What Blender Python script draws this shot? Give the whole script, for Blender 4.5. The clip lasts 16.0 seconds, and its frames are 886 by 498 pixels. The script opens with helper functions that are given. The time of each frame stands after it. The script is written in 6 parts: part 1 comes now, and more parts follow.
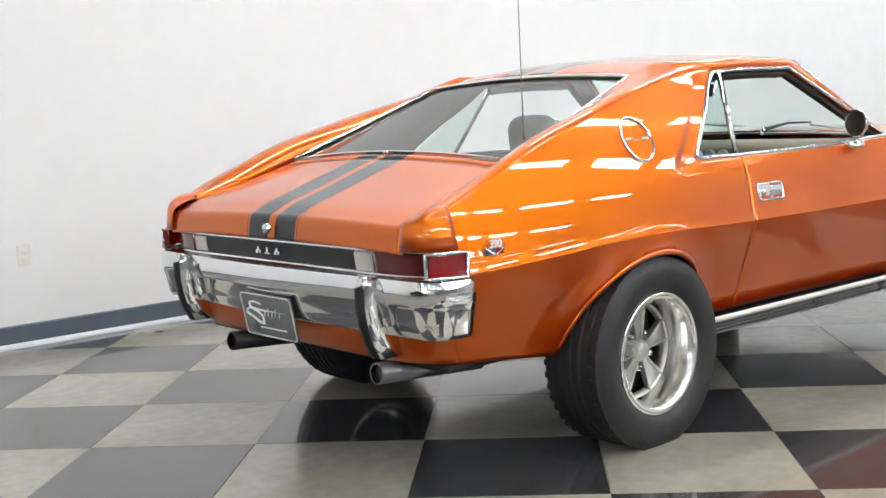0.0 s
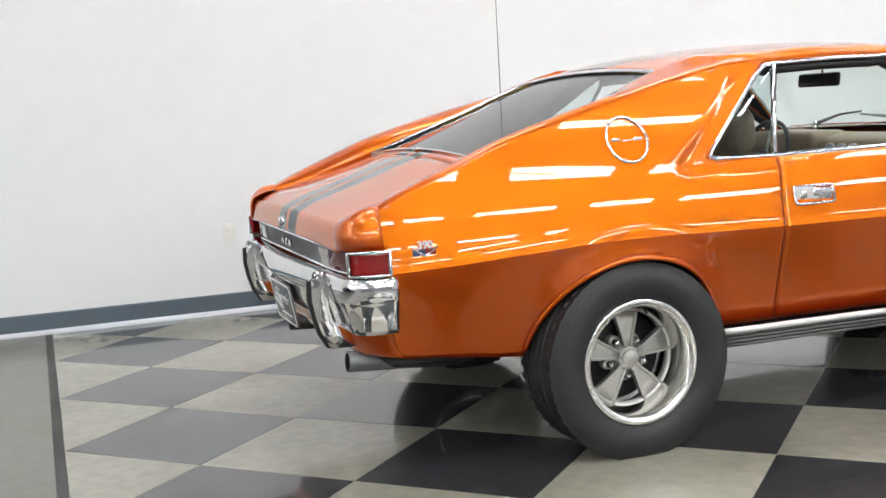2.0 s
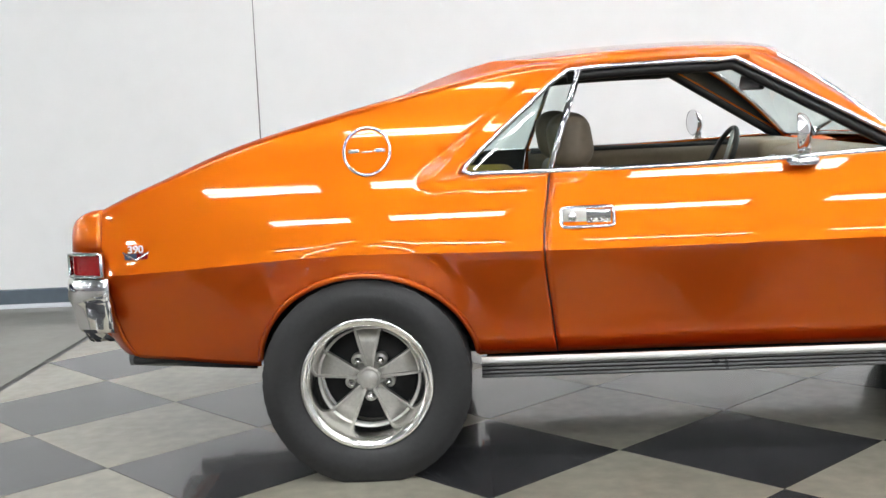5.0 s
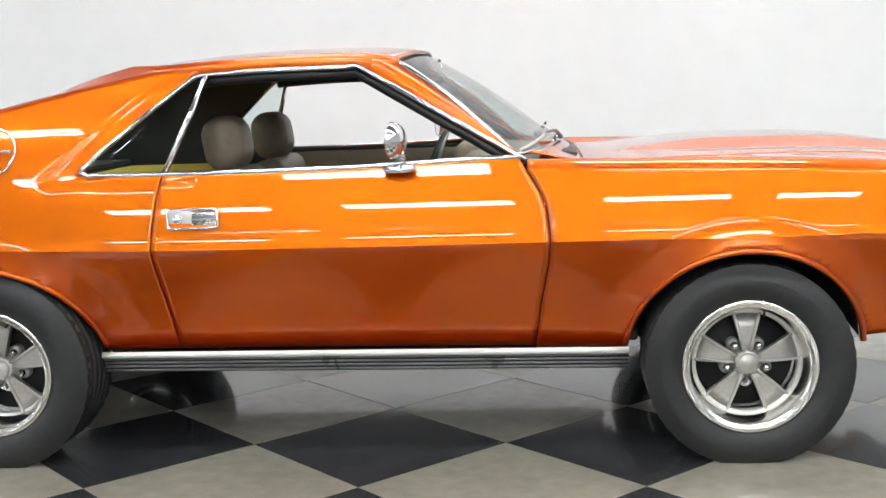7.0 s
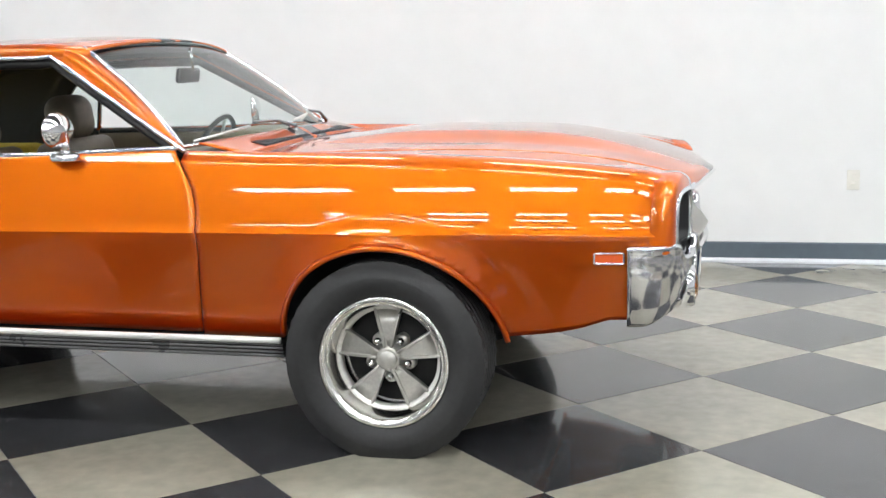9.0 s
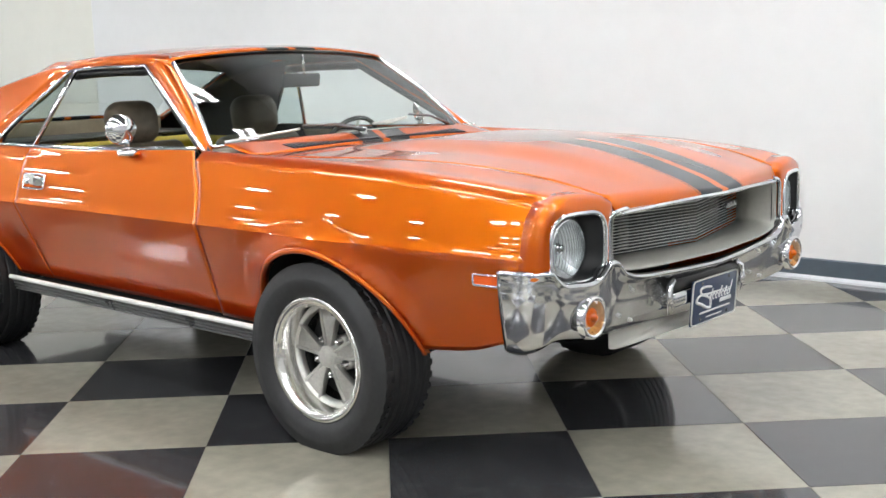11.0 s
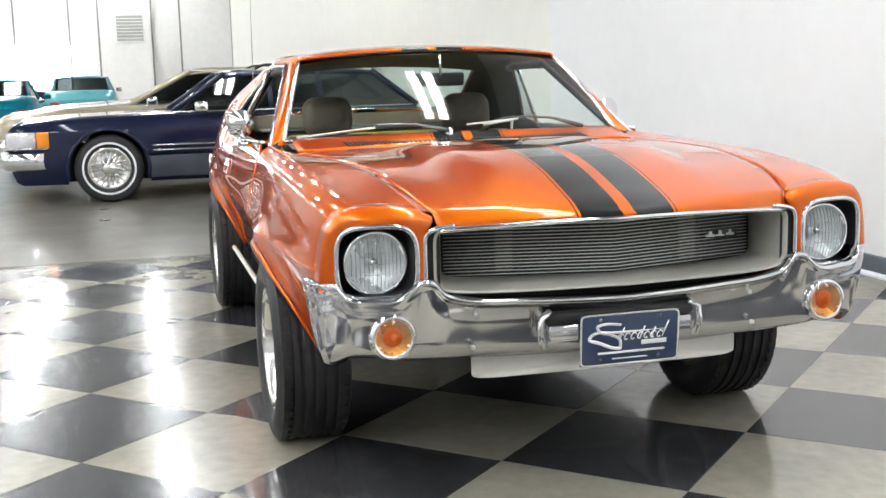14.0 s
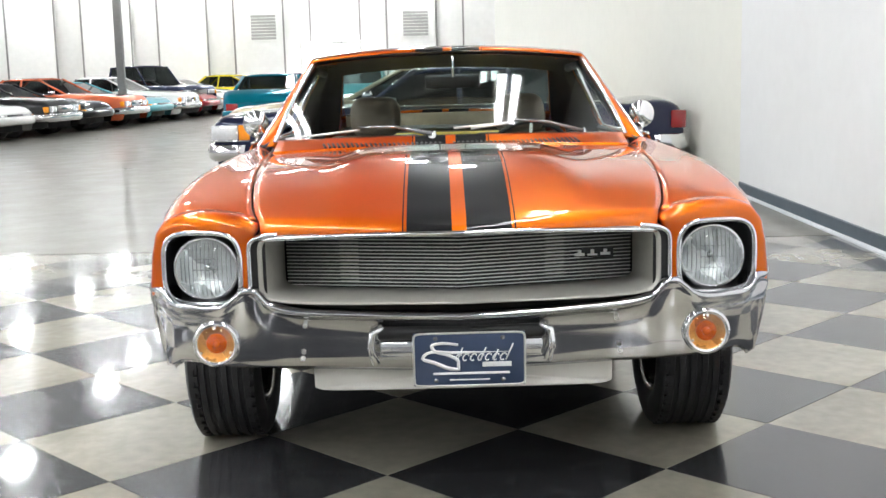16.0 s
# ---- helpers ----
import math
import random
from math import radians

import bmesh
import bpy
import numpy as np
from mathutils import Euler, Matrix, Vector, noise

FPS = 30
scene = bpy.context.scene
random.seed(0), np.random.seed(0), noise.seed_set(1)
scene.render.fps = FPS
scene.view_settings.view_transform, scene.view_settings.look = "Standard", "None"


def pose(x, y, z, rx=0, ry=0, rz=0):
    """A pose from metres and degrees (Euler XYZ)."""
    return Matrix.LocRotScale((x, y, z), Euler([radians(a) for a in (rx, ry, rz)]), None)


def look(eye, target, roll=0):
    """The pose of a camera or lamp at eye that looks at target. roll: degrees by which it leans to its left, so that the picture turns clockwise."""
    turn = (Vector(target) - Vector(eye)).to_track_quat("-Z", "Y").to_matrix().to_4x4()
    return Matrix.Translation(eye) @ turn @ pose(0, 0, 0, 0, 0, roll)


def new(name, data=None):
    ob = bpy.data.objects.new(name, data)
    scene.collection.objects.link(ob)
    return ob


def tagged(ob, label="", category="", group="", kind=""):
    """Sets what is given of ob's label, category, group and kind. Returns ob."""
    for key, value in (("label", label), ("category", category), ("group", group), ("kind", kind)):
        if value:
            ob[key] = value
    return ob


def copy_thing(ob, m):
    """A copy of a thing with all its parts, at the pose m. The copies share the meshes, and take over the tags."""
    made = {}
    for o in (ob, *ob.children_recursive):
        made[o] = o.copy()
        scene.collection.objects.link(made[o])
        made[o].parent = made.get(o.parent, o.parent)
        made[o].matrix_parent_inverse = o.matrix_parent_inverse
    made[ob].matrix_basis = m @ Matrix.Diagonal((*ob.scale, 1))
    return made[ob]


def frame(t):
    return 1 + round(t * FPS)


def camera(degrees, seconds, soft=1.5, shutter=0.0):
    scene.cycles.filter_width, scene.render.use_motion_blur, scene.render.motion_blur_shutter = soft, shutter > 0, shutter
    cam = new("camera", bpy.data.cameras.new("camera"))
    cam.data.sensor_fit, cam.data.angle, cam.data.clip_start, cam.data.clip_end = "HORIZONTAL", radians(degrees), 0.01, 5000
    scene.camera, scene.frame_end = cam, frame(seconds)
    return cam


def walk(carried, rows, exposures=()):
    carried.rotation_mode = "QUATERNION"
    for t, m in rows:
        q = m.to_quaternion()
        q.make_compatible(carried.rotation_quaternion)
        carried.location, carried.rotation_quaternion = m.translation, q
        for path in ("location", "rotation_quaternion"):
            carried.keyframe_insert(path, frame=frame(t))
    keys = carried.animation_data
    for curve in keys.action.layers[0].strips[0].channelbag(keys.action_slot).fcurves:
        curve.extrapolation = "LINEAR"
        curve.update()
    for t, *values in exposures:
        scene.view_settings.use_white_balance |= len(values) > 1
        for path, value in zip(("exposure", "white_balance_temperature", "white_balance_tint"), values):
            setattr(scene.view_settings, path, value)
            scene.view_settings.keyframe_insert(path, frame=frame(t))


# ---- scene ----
cam = camera(42.3, 16.0)
PATH = [
    (0, (-4.302, -3.33, 1.184), (-3.005, -1.827, 0.942), -2.6),
    (0.5, (-3.996, -3.54, 1.187), (-2.8, -1.957, 0.933), -2.9),
    (1, (-3.677, -3.719, 1.183), (-2.633, -2.032, 0.929), -2.9),
    (1.5, (-3.369, -3.916, 1.186), (-2.507, -2.129, 0.934), -3.2),
    (2, (-3.064, -4.182, 1.205), (-2.408, -2.31, 0.954), -3.3),
    (2.5, (-2.726, -4.461, 1.244), (-2.255, -2.536, 0.977), -3.2),
    (3, (-2.342, -4.508, 1.24), (-2.143, -2.537, 0.968), -3.4),
    (3.2, (-2.196, -4.502, 1.237), (-2.073, -2.525, 0.965), -3.5),
    (5.3, (-0.604, -4.42, 1.189), (-0.69, -2.437, 0.938), -2.7),
    (5.5, (-0.456, -4.415, 1.199), (-0.545, -2.433, 0.941), -2.6),
    (6, (-0.068, -4.425, 1.208), (-0.212, -2.448, 0.941), -2.5),
    (6.5, (0.281, -4.451, 1.213), (0.071, -2.48, 0.942), -2.6),
    (7, (0.631, -4.448, 1.202), (0.442, -2.476, 0.928), -2.1),
    (7.5, (1.049, -4.439, 1.181), (0.782, -2.475, 0.916), -1.9),
    (8, (1.461, -4.375, 1.167), (1.134, -2.419, 0.907), -1.5),
    (8.2, (1.581, -4.349, 1.208), (1.285, -2.392, 0.923), -1.2),
    (10.3, (3.518, -3.79, 1.268), (2.442, -2.136, 0.944), -1.7),
    (10.5, (3.674, -3.667, 1.278), (2.505, -2.078, 0.951), -1.7),
    (11, (4.021, -3.342, 1.269), (2.706, -1.87, 0.95), -1.5),
    (11.5, (4.325, -2.997, 1.264), (2.836, -1.7, 0.947), -1.5),
    (12, (4.569, -2.647, 1.258), (2.957, -1.506, 0.946), -1.7),
    (12.5, (4.777, -2.316, 1.255), (3.083, -1.298, 0.95), -1.5),
    (13, (4.951, -1.965, 1.255), (3.166, -1.114, 0.956), -1.6),
    (13.5, (5.083, -1.613, 1.254), (3.229, -0.925, 0.956), -1.6),
    (14, (5.178, -1.285, 1.249), (3.267, -0.78, 0.943), -1.5),
    (14.5, (5.235, -0.944, 1.252), (3.282, -0.65, 0.94), -1.6),
    (15, (5.251, -0.618, 1.26), (3.281, -0.481, 0.94), -1.6),
    (15.5, (5.252, -0.291, 1.252), (3.278, -0.251, 0.938), -1.6),
    (16, (5.249, 0.015, 1.254), (3.272, -0.002, 0.949), -1.5),
]
walk(cam, [(t, look(eye, target, roll)) for t, eye, target, roll in PATH], exposures=((0, 0.0), (11, 0.0), (13, 0.1), (16, 0.12)))


# ---- world and light ----
world = bpy.data.worlds.new("hall_air")
scene.world = world
world.use_nodes = True
world.node_tree.nodes["Background"].inputs[0].default_value = (0.9, 0.95, 1.0, 1)
world.node_tree.nodes["Background"].inputs[1].default_value = 0.15

CEILING_Z = 7.2
LAMP_POWER = 35.5


# ---- materials ----
def material(name, colour, rough=0.5, metal=0.0, coat=0.0, ior=1.5, var=0.0, scale=30.0, bump=0.0, spec=0.5, alpha=1.0):
    """A principled material with variation at two scales and fine relief."""
    m = bpy.data.materials.new(name)
    m.use_nodes = True
    nt = m.node_tree
    b = nt.nodes["Principled BSDF"]
    b.inputs["Base Color"].default_value = (*colour, 1)
    b.inputs["Roughness"].default_value = rough
    b.inputs["Metallic"].default_value = metal
    b.inputs["Coat Weight"].default_value = coat
    b.inputs["Coat Roughness"].default_value = 0.02
    b.inputs["IOR"].default_value = ior
    b.inputs["Specular IOR Level"].default_value = spec
    if var or bump:
        tc = nt.nodes.new("ShaderNodeTexCoord")
        n1 = nt.nodes.new("ShaderNodeTexNoise")
        n1.inputs["Scale"].default_value = scale
        n1.inputs["Detail"].default_value = 6
        n2 = nt.nodes.new("ShaderNodeTexNoise")
        n2.inputs["Scale"].default_value = scale * 0.09
        n2.inputs["Detail"].default_value = 4
        for n in (n1, n2):
            nt.links.new(tc.outputs["Object"], n.inputs["Vector"])
        if var:
            mx = nt.nodes.new("ShaderNodeMath")
            mx.operation = "ADD"
            nt.links.new(n1.outputs[0], mx.inputs[0])
            nt.links.new(n2.outputs[0], mx.inputs[1])
            mr = nt.nodes.new("ShaderNodeMapRange")
            mr.inputs[1].default_value, mr.inputs[2].default_value = 0.6, 1.4
            mr.inputs[3].default_value, mr.inputs[4].default_value = 1 - var, 1 + var
            nt.links.new(mx.outputs[0], mr.inputs[0])
            mul = nt.nodes.new("ShaderNodeVectorMath")
            mul.operation = "SCALE"
            mul.inputs[0].default_value = colour
            nt.links.new(mr.outputs[0], mul.inputs["Scale"])
            nt.links.new(mul.outputs[0], b.inputs["Base Color"])
            mr2 = nt.nodes.new("ShaderNodeMapRange")
            mr2.inputs[1].default_value, mr2.inputs[2].default_value = 0.3, 0.7
            mr2.inputs[3].default_value, mr2.inputs[4].default_value = rough * (1 - var), min(1, rough * (1 + var))
            nt.links.new(n2.outputs[0], mr2.inputs[0])
            nt.links.new(mr2.outputs[0], b.inputs["Roughness"])
        if bump:
            bp = nt.nodes.new("ShaderNodeBump")
            bp.inputs["Strength"].default_value = bump
            bp.inputs["Distance"].default_value = 0.002
            nt.links.new(n1.outputs[0], bp.inputs["Height"])
            nt.links.new(bp.outputs[0], b.inputs["Normal"])
    return m


def glowing(name, colour, strength):
    m = bpy.data.materials.new(name)
    m.use_nodes = True
    b = m.node_tree.nodes["Principled BSDF"]
    b.inputs["Base Color"].default_value = (0.9, 0.9, 0.9, 1)
    b.inputs["Emission Color"].default_value = (*colour, 1)
    b.inputs["Emission Strength"].default_value = strength
    return m


def glass(name, tint, through_weight, rough=0.0):
    """Thin pane: a clear tint with mirror gloss by Fresnel."""
    m = bpy.data.materials.new(name)
    m.use_nodes = True
    nt = m.node_tree
    nt.nodes.remove(nt.nodes["Principled BSDF"])
    tr = nt.nodes.new("ShaderNodeBsdfTransparent")
    tr.inputs[0].default_value = (*[c * through_weight for c in tint], 1)
    gl = nt.nodes.new("ShaderNodeBsdfGlossy")
    gl.inputs["Roughness"].default_value = rough
    lw = nt.nodes.new("ShaderNodeLayerWeight")
    lw.inputs["Blend"].default_value = 0.5
    pw = nt.nodes.new("ShaderNodeMath")
    pw.operation = "POWER"
    pw.inputs[1].default_value = 5.0
    nt.links.new(lw.outputs["Facing"], pw.inputs[0])
    fr = nt.nodes.new("ShaderNodeMath")
    fr.operation = "MULTIPLY_ADD"
    fr.inputs[1].default_value, fr.inputs[2].default_value = 0.92, 0.07
    nt.links.new(pw.outputs[0], fr.inputs[0])
    mix = nt.nodes.new("ShaderNodeMixShader")
    nt.links.new(fr.outputs[0], mix.inputs[0])
    nt.links.new(tr.outputs[0], mix.inputs[1])
    nt.links.new(gl.outputs[0], mix.inputs[2])
    nt.links.new(mix.outputs[0], nt.nodes["Material Output"].inputs[0])
    return m


def pearl(m, flake_colour, share, rough):
    """Adds reflecting flake of its own colour to a paint made by car_paint."""
    nt = m.node_tree
    b = nt.nodes["Principled BSDF"]
    g = nt.nodes.new("ShaderNodeBsdfPrincipled")
    for key in ("Coat Weight", "Coat Roughness", "Coat IOR"):
        g.inputs[key].default_value = b.inputs[key].default_value
    g.inputs["Metallic"].default_value = 1.0
    g.inputs["Roughness"].default_value = rough
    mixc = [n for n in nt.nodes if n.type == "MIX"]
    mix = nt.nodes.new("ShaderNodeMixShader")
    if mixc:
        c = nt.nodes.new("ShaderNodeMix")
        c.data_type = "RGBA"
        nt.links.new(mixc[0].inputs[0].links[0].from_socket, c.inputs[0])
        c.inputs[6].default_value = (*flake_colour, 1)
        c.inputs[7].default_value = (0.012, 0.012, 0.013, 1)
        nt.links.new(c.outputs[2], g.inputs["Base Color"])
    else:
        g.inputs["Base Color"].default_value = (*flake_colour, 1)
    mix.inputs[0].default_value = share
    nt.links.new(b.outputs[0], mix.inputs[1])
    nt.links.new(g.outputs[0], mix.inputs[2])
    nt.links.new(mix.outputs[0], nt.nodes["Material Output"].inputs[0])
    return m


def car_paint(name, colour, flake=0.2, stripes=False, rough=0.36, metal=0.9):
    """Metallic base under a clear coat; with two black stripes along the car's middle if asked."""
    m = bpy.data.materials.new(name)
    m.use_nodes = True
    nt = m.node_tree
    b = nt.nodes["Principled BSDF"]
    b.inputs["Metallic"].default_value = metal
    b.inputs["Roughness"].default_value = rough
    b.inputs["Coat Weight"].default_value = 1.0
    b.inputs["Coat Roughness"].default_value = 0.015
    b.inputs["Coat IOR"].default_value = 1.45
    b.inputs["Specular IOR Level"].default_value = 0.05
    tc = nt.nodes.new("ShaderNodeTexCoord")
    n1 = nt.nodes.new("ShaderNodeTexNoise")
    n1.inputs["Scale"].default_value = 900
    n2 = nt.nodes.new("ShaderNodeTexNoise")
    n2.inputs["Scale"].default_value = 3
    for n in (n1, n2):
        nt.links.new(tc.outputs["Object"], n.inputs["Vector"])
    mx = nt.nodes.new("ShaderNodeMath")
    mx.operation = "ADD"
    nt.links.new(n1.outputs[0], mx.inputs[0])
    nt.links.new(n2.outputs[0], mx.inputs[1])
    mr = nt.nodes.new("ShaderNodeMapRange")
    mr.inputs[1].default_value, mr.inputs[2].default_value = 0.6, 1.4
    mr.inputs[3].default_value, mr.inputs[4].default_value = 1 - flake, 1 + flake
    nt.links.new(mx.outputs[0], mr.inputs[0])
    mul = nt.nodes.new("ShaderNodeVectorMath")
    mul.operation = "SCALE"
    mul.inputs[0].default_value = colour
    nt.links.new(mr.outputs[0], mul.inputs["Scale"])
    out = mul.outputs[0]
    if stripes:
        sep = nt.nodes.new("ShaderNodeSeparateXYZ")
        nt.links.new(tc.outputs["Object"], sep.inputs[0])
        ab = nt.nodes.new("ShaderNodeMath")
        ab.operation = "ABSOLUTE"
        nt.links.new(sep.outputs["Y"], ab.inputs[0])
        ramp = nt.nodes.new("ShaderNodeValToRGB")
        ramp.color_ramp.interpolation = "CONSTANT"
        el = ramp.color_ramp.elements
        el[0].position, el[0].color = 0.0, (0, 0, 0, 1)
        el[1].position, el[1].color = 0.018, (1, 1, 1, 1)
        for p, v in ((0.138, 0), (0.147, 1), (0.151, 0)):
            e = el.new(p)
            e.color = (v, v, v, 1)
        nt.links.new(ab.outputs[0], ramp.inputs[0])
        mixc = nt.nodes.new("ShaderNodeMix")
        mixc.data_type = "RGBA"
        nt.links.new(ramp.outputs[0], mixc.inputs[0])
        nt.links.new(out, mixc.inputs[6])
        mixc.inputs[7].default_value = (0.012, 0.012, 0.013, 1)
        out = mixc.outputs[2]
        inv = nt.nodes.new("ShaderNodeMath")
        inv.operation = "MULTIPLY_ADD"
        inv.inputs[1].default_value, inv.inputs[2].default_value = -metal, metal
        nt.links.new(ramp.outputs[0], inv.inputs[0])
        nt.links.new(inv.outputs[0], b.inputs["Metallic"])
    nt.links.new(out, b.inputs["Base Color"])
    return m


ORANGE = (0.36, 0.012, 0.002)
FLAKE = (0.93, 0.266, 0.004)
M_PAINT = pearl(car_paint("orange_metallic", ORANGE, metal=0.0), FLAKE, 0.43, 0.36)
M_PAINT_S = pearl(car_paint("orange_metallic_striped", ORANGE, metal=0.0, stripes=True), FLAKE, 0.43, 0.36)
M_CHROME = material("chrome", (0.82, 0.82, 0.83), 0.06, 1.0, var=0.08, scale=14)
M_SATIN = material("bumper_chrome", (0.58, 0.58, 0.60), 0.11, 1.0, var=0.1, scale=14)
M_STEEL = material("brushed_alloy", (0.70, 0.69, 0.65), 0.36, 0.55, var=0.15, scale=60, bump=0.15)
M_SPOKE = material("cast_alloy", (0.46, 0.45, 0.42), 0.42, 0.7, var=0.15, scale=90, bump=0.25)
M_POLISH = material("polished_alloy", (0.86, 0.85, 0.82), 0.16, 1.0, var=0.15, scale=30)
M_RUBBER = material("tyre_rubber", (0.018, 0.018, 0.019), 0.6, var=0.25, scale=60, bump=0.35)
M_BLACK = material("black_plastic", (0.012, 0.012, 0.013), 0.35, var=0.2, scale=50)
M_RIB = material("grey_sill_rib", (0.16, 0.16, 0.165), 0.3, 0.4, var=0.15, scale=40)
M_LINER = material("dark_headliner", (0.05, 0.047, 0.043), 0.7, var=0.1, scale=60, bump=0.2)
M_BAR = material("pale_aluminium", (0.78, 0.78, 0.76), 0.35, 0.25, var=0.08, scale=40)
M_DARK = material("dark_underside", (0.012, 0.012, 0.012), 0.8, var=0.3, scale=20, bump=0.3)
M_TAN = material("tan_vinyl", (0.27, 0.205, 0.14), 0.42, var=0.12, scale=40, bump=0.3)
# seat tan, with the cabin's shade darkened into its colour
M_SEAT = material("shaded_tan_vinyl", (0.175, 0.138, 0.098), 0.48, var=0.2, scale=30, bump=0.35)
M_TAND = material("dark_vinyl", (0.03, 0.027, 0.025), 0.45, var=0.15, scale=40, bump=0.3)
M_YELLOW = material("yellow_cloth", (0.62, 0.42, 0.03), 0.8, var=0.2, scale=30, bump=0.3)
M_SILVER = material("silver_paint", (0.42, 0.41, 0.37), 0.38, 0.35, var=0.08, scale=50)
M_WHITE = material("white_panel", (0.75, 0.73, 0.68), 0.45, var=0.05, scale=10)
M_RED = material("red_lens", (0.24, 0.004, 0.006), 0.12, coat=1.0, var=0.15, scale=120)
M_DKRED = material("dark_red_lens", (0.11, 0.01, 0.012), 0.15, coat=1.0, var=0.15, scale=120)
M_MILK = material("milky_lens", (0.55, 0.5, 0.45), 0.2, coat=1.0, var=0.1, scale=100)
M_AMBER = material("amber_lens", (0.90, 0.30, 0.012), 0.15, coat=1.0, var=0.2, scale=90)
M_ORANGELENS = material("orange_lens", (0.7, 0.09, 0.01), 0.15, coat=1.0, var=0.1, scale=90)
M_BLUE = material("plate_blue", (0.025, 0.045, 0.10), 0.3, coat=0.5, var=0.1, scale=60)
M_LETTER = material("white_print", (0.8, 0.8, 0.8), 0.4, var=0.03, scale=60)
M_GLASS = glass("window_glass", (0.86, 0.95, 0.93), 0.92)
M_GLASSD = glass("tinted_glass", (0.3, 0.33, 0.33), 0.6)
M_LENS = glass("lamp_lens", (0.95, 0.97, 0.97), 0.95, 0.05)
M_AMBERGLASS = glass("amber_cover", (0.92, 0.60, 0.28), 0.85, 0.05)
M_FLUTE = glass("fluted_lens_glass", (0.95, 0.97, 0.98), 0.86, 0.3)
M_REFL = material("lamp_reflector", (0.90, 0.91, 0.92), 0.26, 0.6, var=0.15, scale=80, bump=0.6)


def floor_material(name, colour, speck, rough, coatw):
    """Polished floor: blotches, fine specks and scuffs, uneven gloss."""
    m = bpy.data.materials.new(name)
    m.use_nodes = True
    nt = m.node_tree
    b = nt.nodes["Principled BSDF"]
    tc = nt.nodes.new("ShaderNodeTexCoord")
    geo = nt.nodes.new("ShaderNodeNewGeometry")
    big = nt.nodes.new("ShaderNodeTexNoise")
    big.inputs["Scale"].default_value = 2.2
    big.inputs["Detail"].default_value = 7
    mid = nt.nodes.new("ShaderNodeTexNoise")
    mid.inputs["Scale"].default_value = 16
    mid.inputs["Detail"].default_value = 4
    dots = nt.nodes.new("ShaderNodeTexNoise")
    dots.inputs["Scale"].default_value = 260
    dots.inputs["Detail"].default_value = 2
    patch = nt.nodes.new("ShaderNodeTexNoise")
    patch.inputs["Scale"].default_value = 9
    patch.inputs["Detail"].default_value = 5
    for n in (big, mid, dots, patch):
        nt.links.new(geo.outputs["Position"], n.inputs["Vector"])
    info = nt.nodes.new("ShaderNodeObjectInfo")
    add = nt.nodes.new("ShaderNodeMath")
    add.operation = "ADD"
    nt.links.new(big.outputs[0], add.inputs[0])
    nt.links.new(mid.outputs[0], add.inputs[1])
    add2 = nt.nodes.new("ShaderNodeMath")
    add2.operation = "MULTIPLY_ADD"
    add2.inputs[1].default_value = 0.25
    nt.links.new(info.outputs["Random"], add2.inputs[0])
    nt.links.new(add.outputs[0], add2.inputs[2])
    mr = nt.nodes.new("ShaderNodeMapRange")
    mr.inputs[1].default_value, mr.inputs[2].default_value = 0.75, 1.5
    mr.inputs[3].default_value, mr.inputs[4].default_value = 0.84, 1.18
    nt.links.new(add2.outputs[0], mr.inputs[0])
    mul = nt.nodes.new("ShaderNodeVectorMath")
    mul.operation = "SCALE"
    mul.inputs[0].default_value = colour
    nt.links.new(mr.outputs[0], mul.inputs["Scale"])
    th = nt.nodes.new("ShaderNodeMapRange")
    th.inputs[1].default_value, th.inputs[2].default_value = 0.60, 0.68
    nt.links.new(dots.outputs[0], th.inputs[0])
    pm = nt.nodes.new("ShaderNodeMapRange")
    pm.inputs[1].default_value, pm.inputs[2].default_value = 0.50, 0.66
    nt.links.new(patch.outputs[0], pm.inputs[0])
    tm = nt.nodes.new("ShaderNodeMath")
    tm.operation = "MULTIPLY"
    nt.links.new(th.outputs[0], tm.inputs[0])
    nt.links.new(pm.outputs[0], tm.inputs[1])
    mix = nt.nodes.new("ShaderNodeMix")
    mix.data_type = "RGBA"
    nt.links.new(tm.outputs[0], mix.inputs[0])
    nt.links.new(mul.outputs[0], mix.inputs[6])
    mix.inputs[7].default_value = (*speck, 1)
    nt.links.new(mix.outputs[2], b.inputs["Base Color"])
    rr = nt.nodes.new("ShaderNodeMapRange")
    rr.inputs[1].default_value, rr.inputs[2].default_value = 0.3, 0.7
    rr.inputs[3].default_value, rr.inputs[4].default_value = rough * 0.85, rough * 1.2
    nt.links.new(big.outputs[0], rr.inputs[0])
    nt.links.new(rr.outputs[0], b.inputs["Roughness"])
    b.inputs["Specular IOR Level"].default_value = 0.22
    b.inputs["Coat Weight"].default_value = coatw
    b.inputs["Coat Roughness"].default_value = 0.06
    bp = nt.nodes.new("ShaderNodeBump")
    bp.inputs["Strength"].default_value = 0.03
    bp.inputs["Distance"].default_value = 0.0015
    nt.links.new(mid.outputs[0], bp.inputs["Height"])
    nt.links.new(bp.outputs[0], b.inputs["Normal"])
    return m


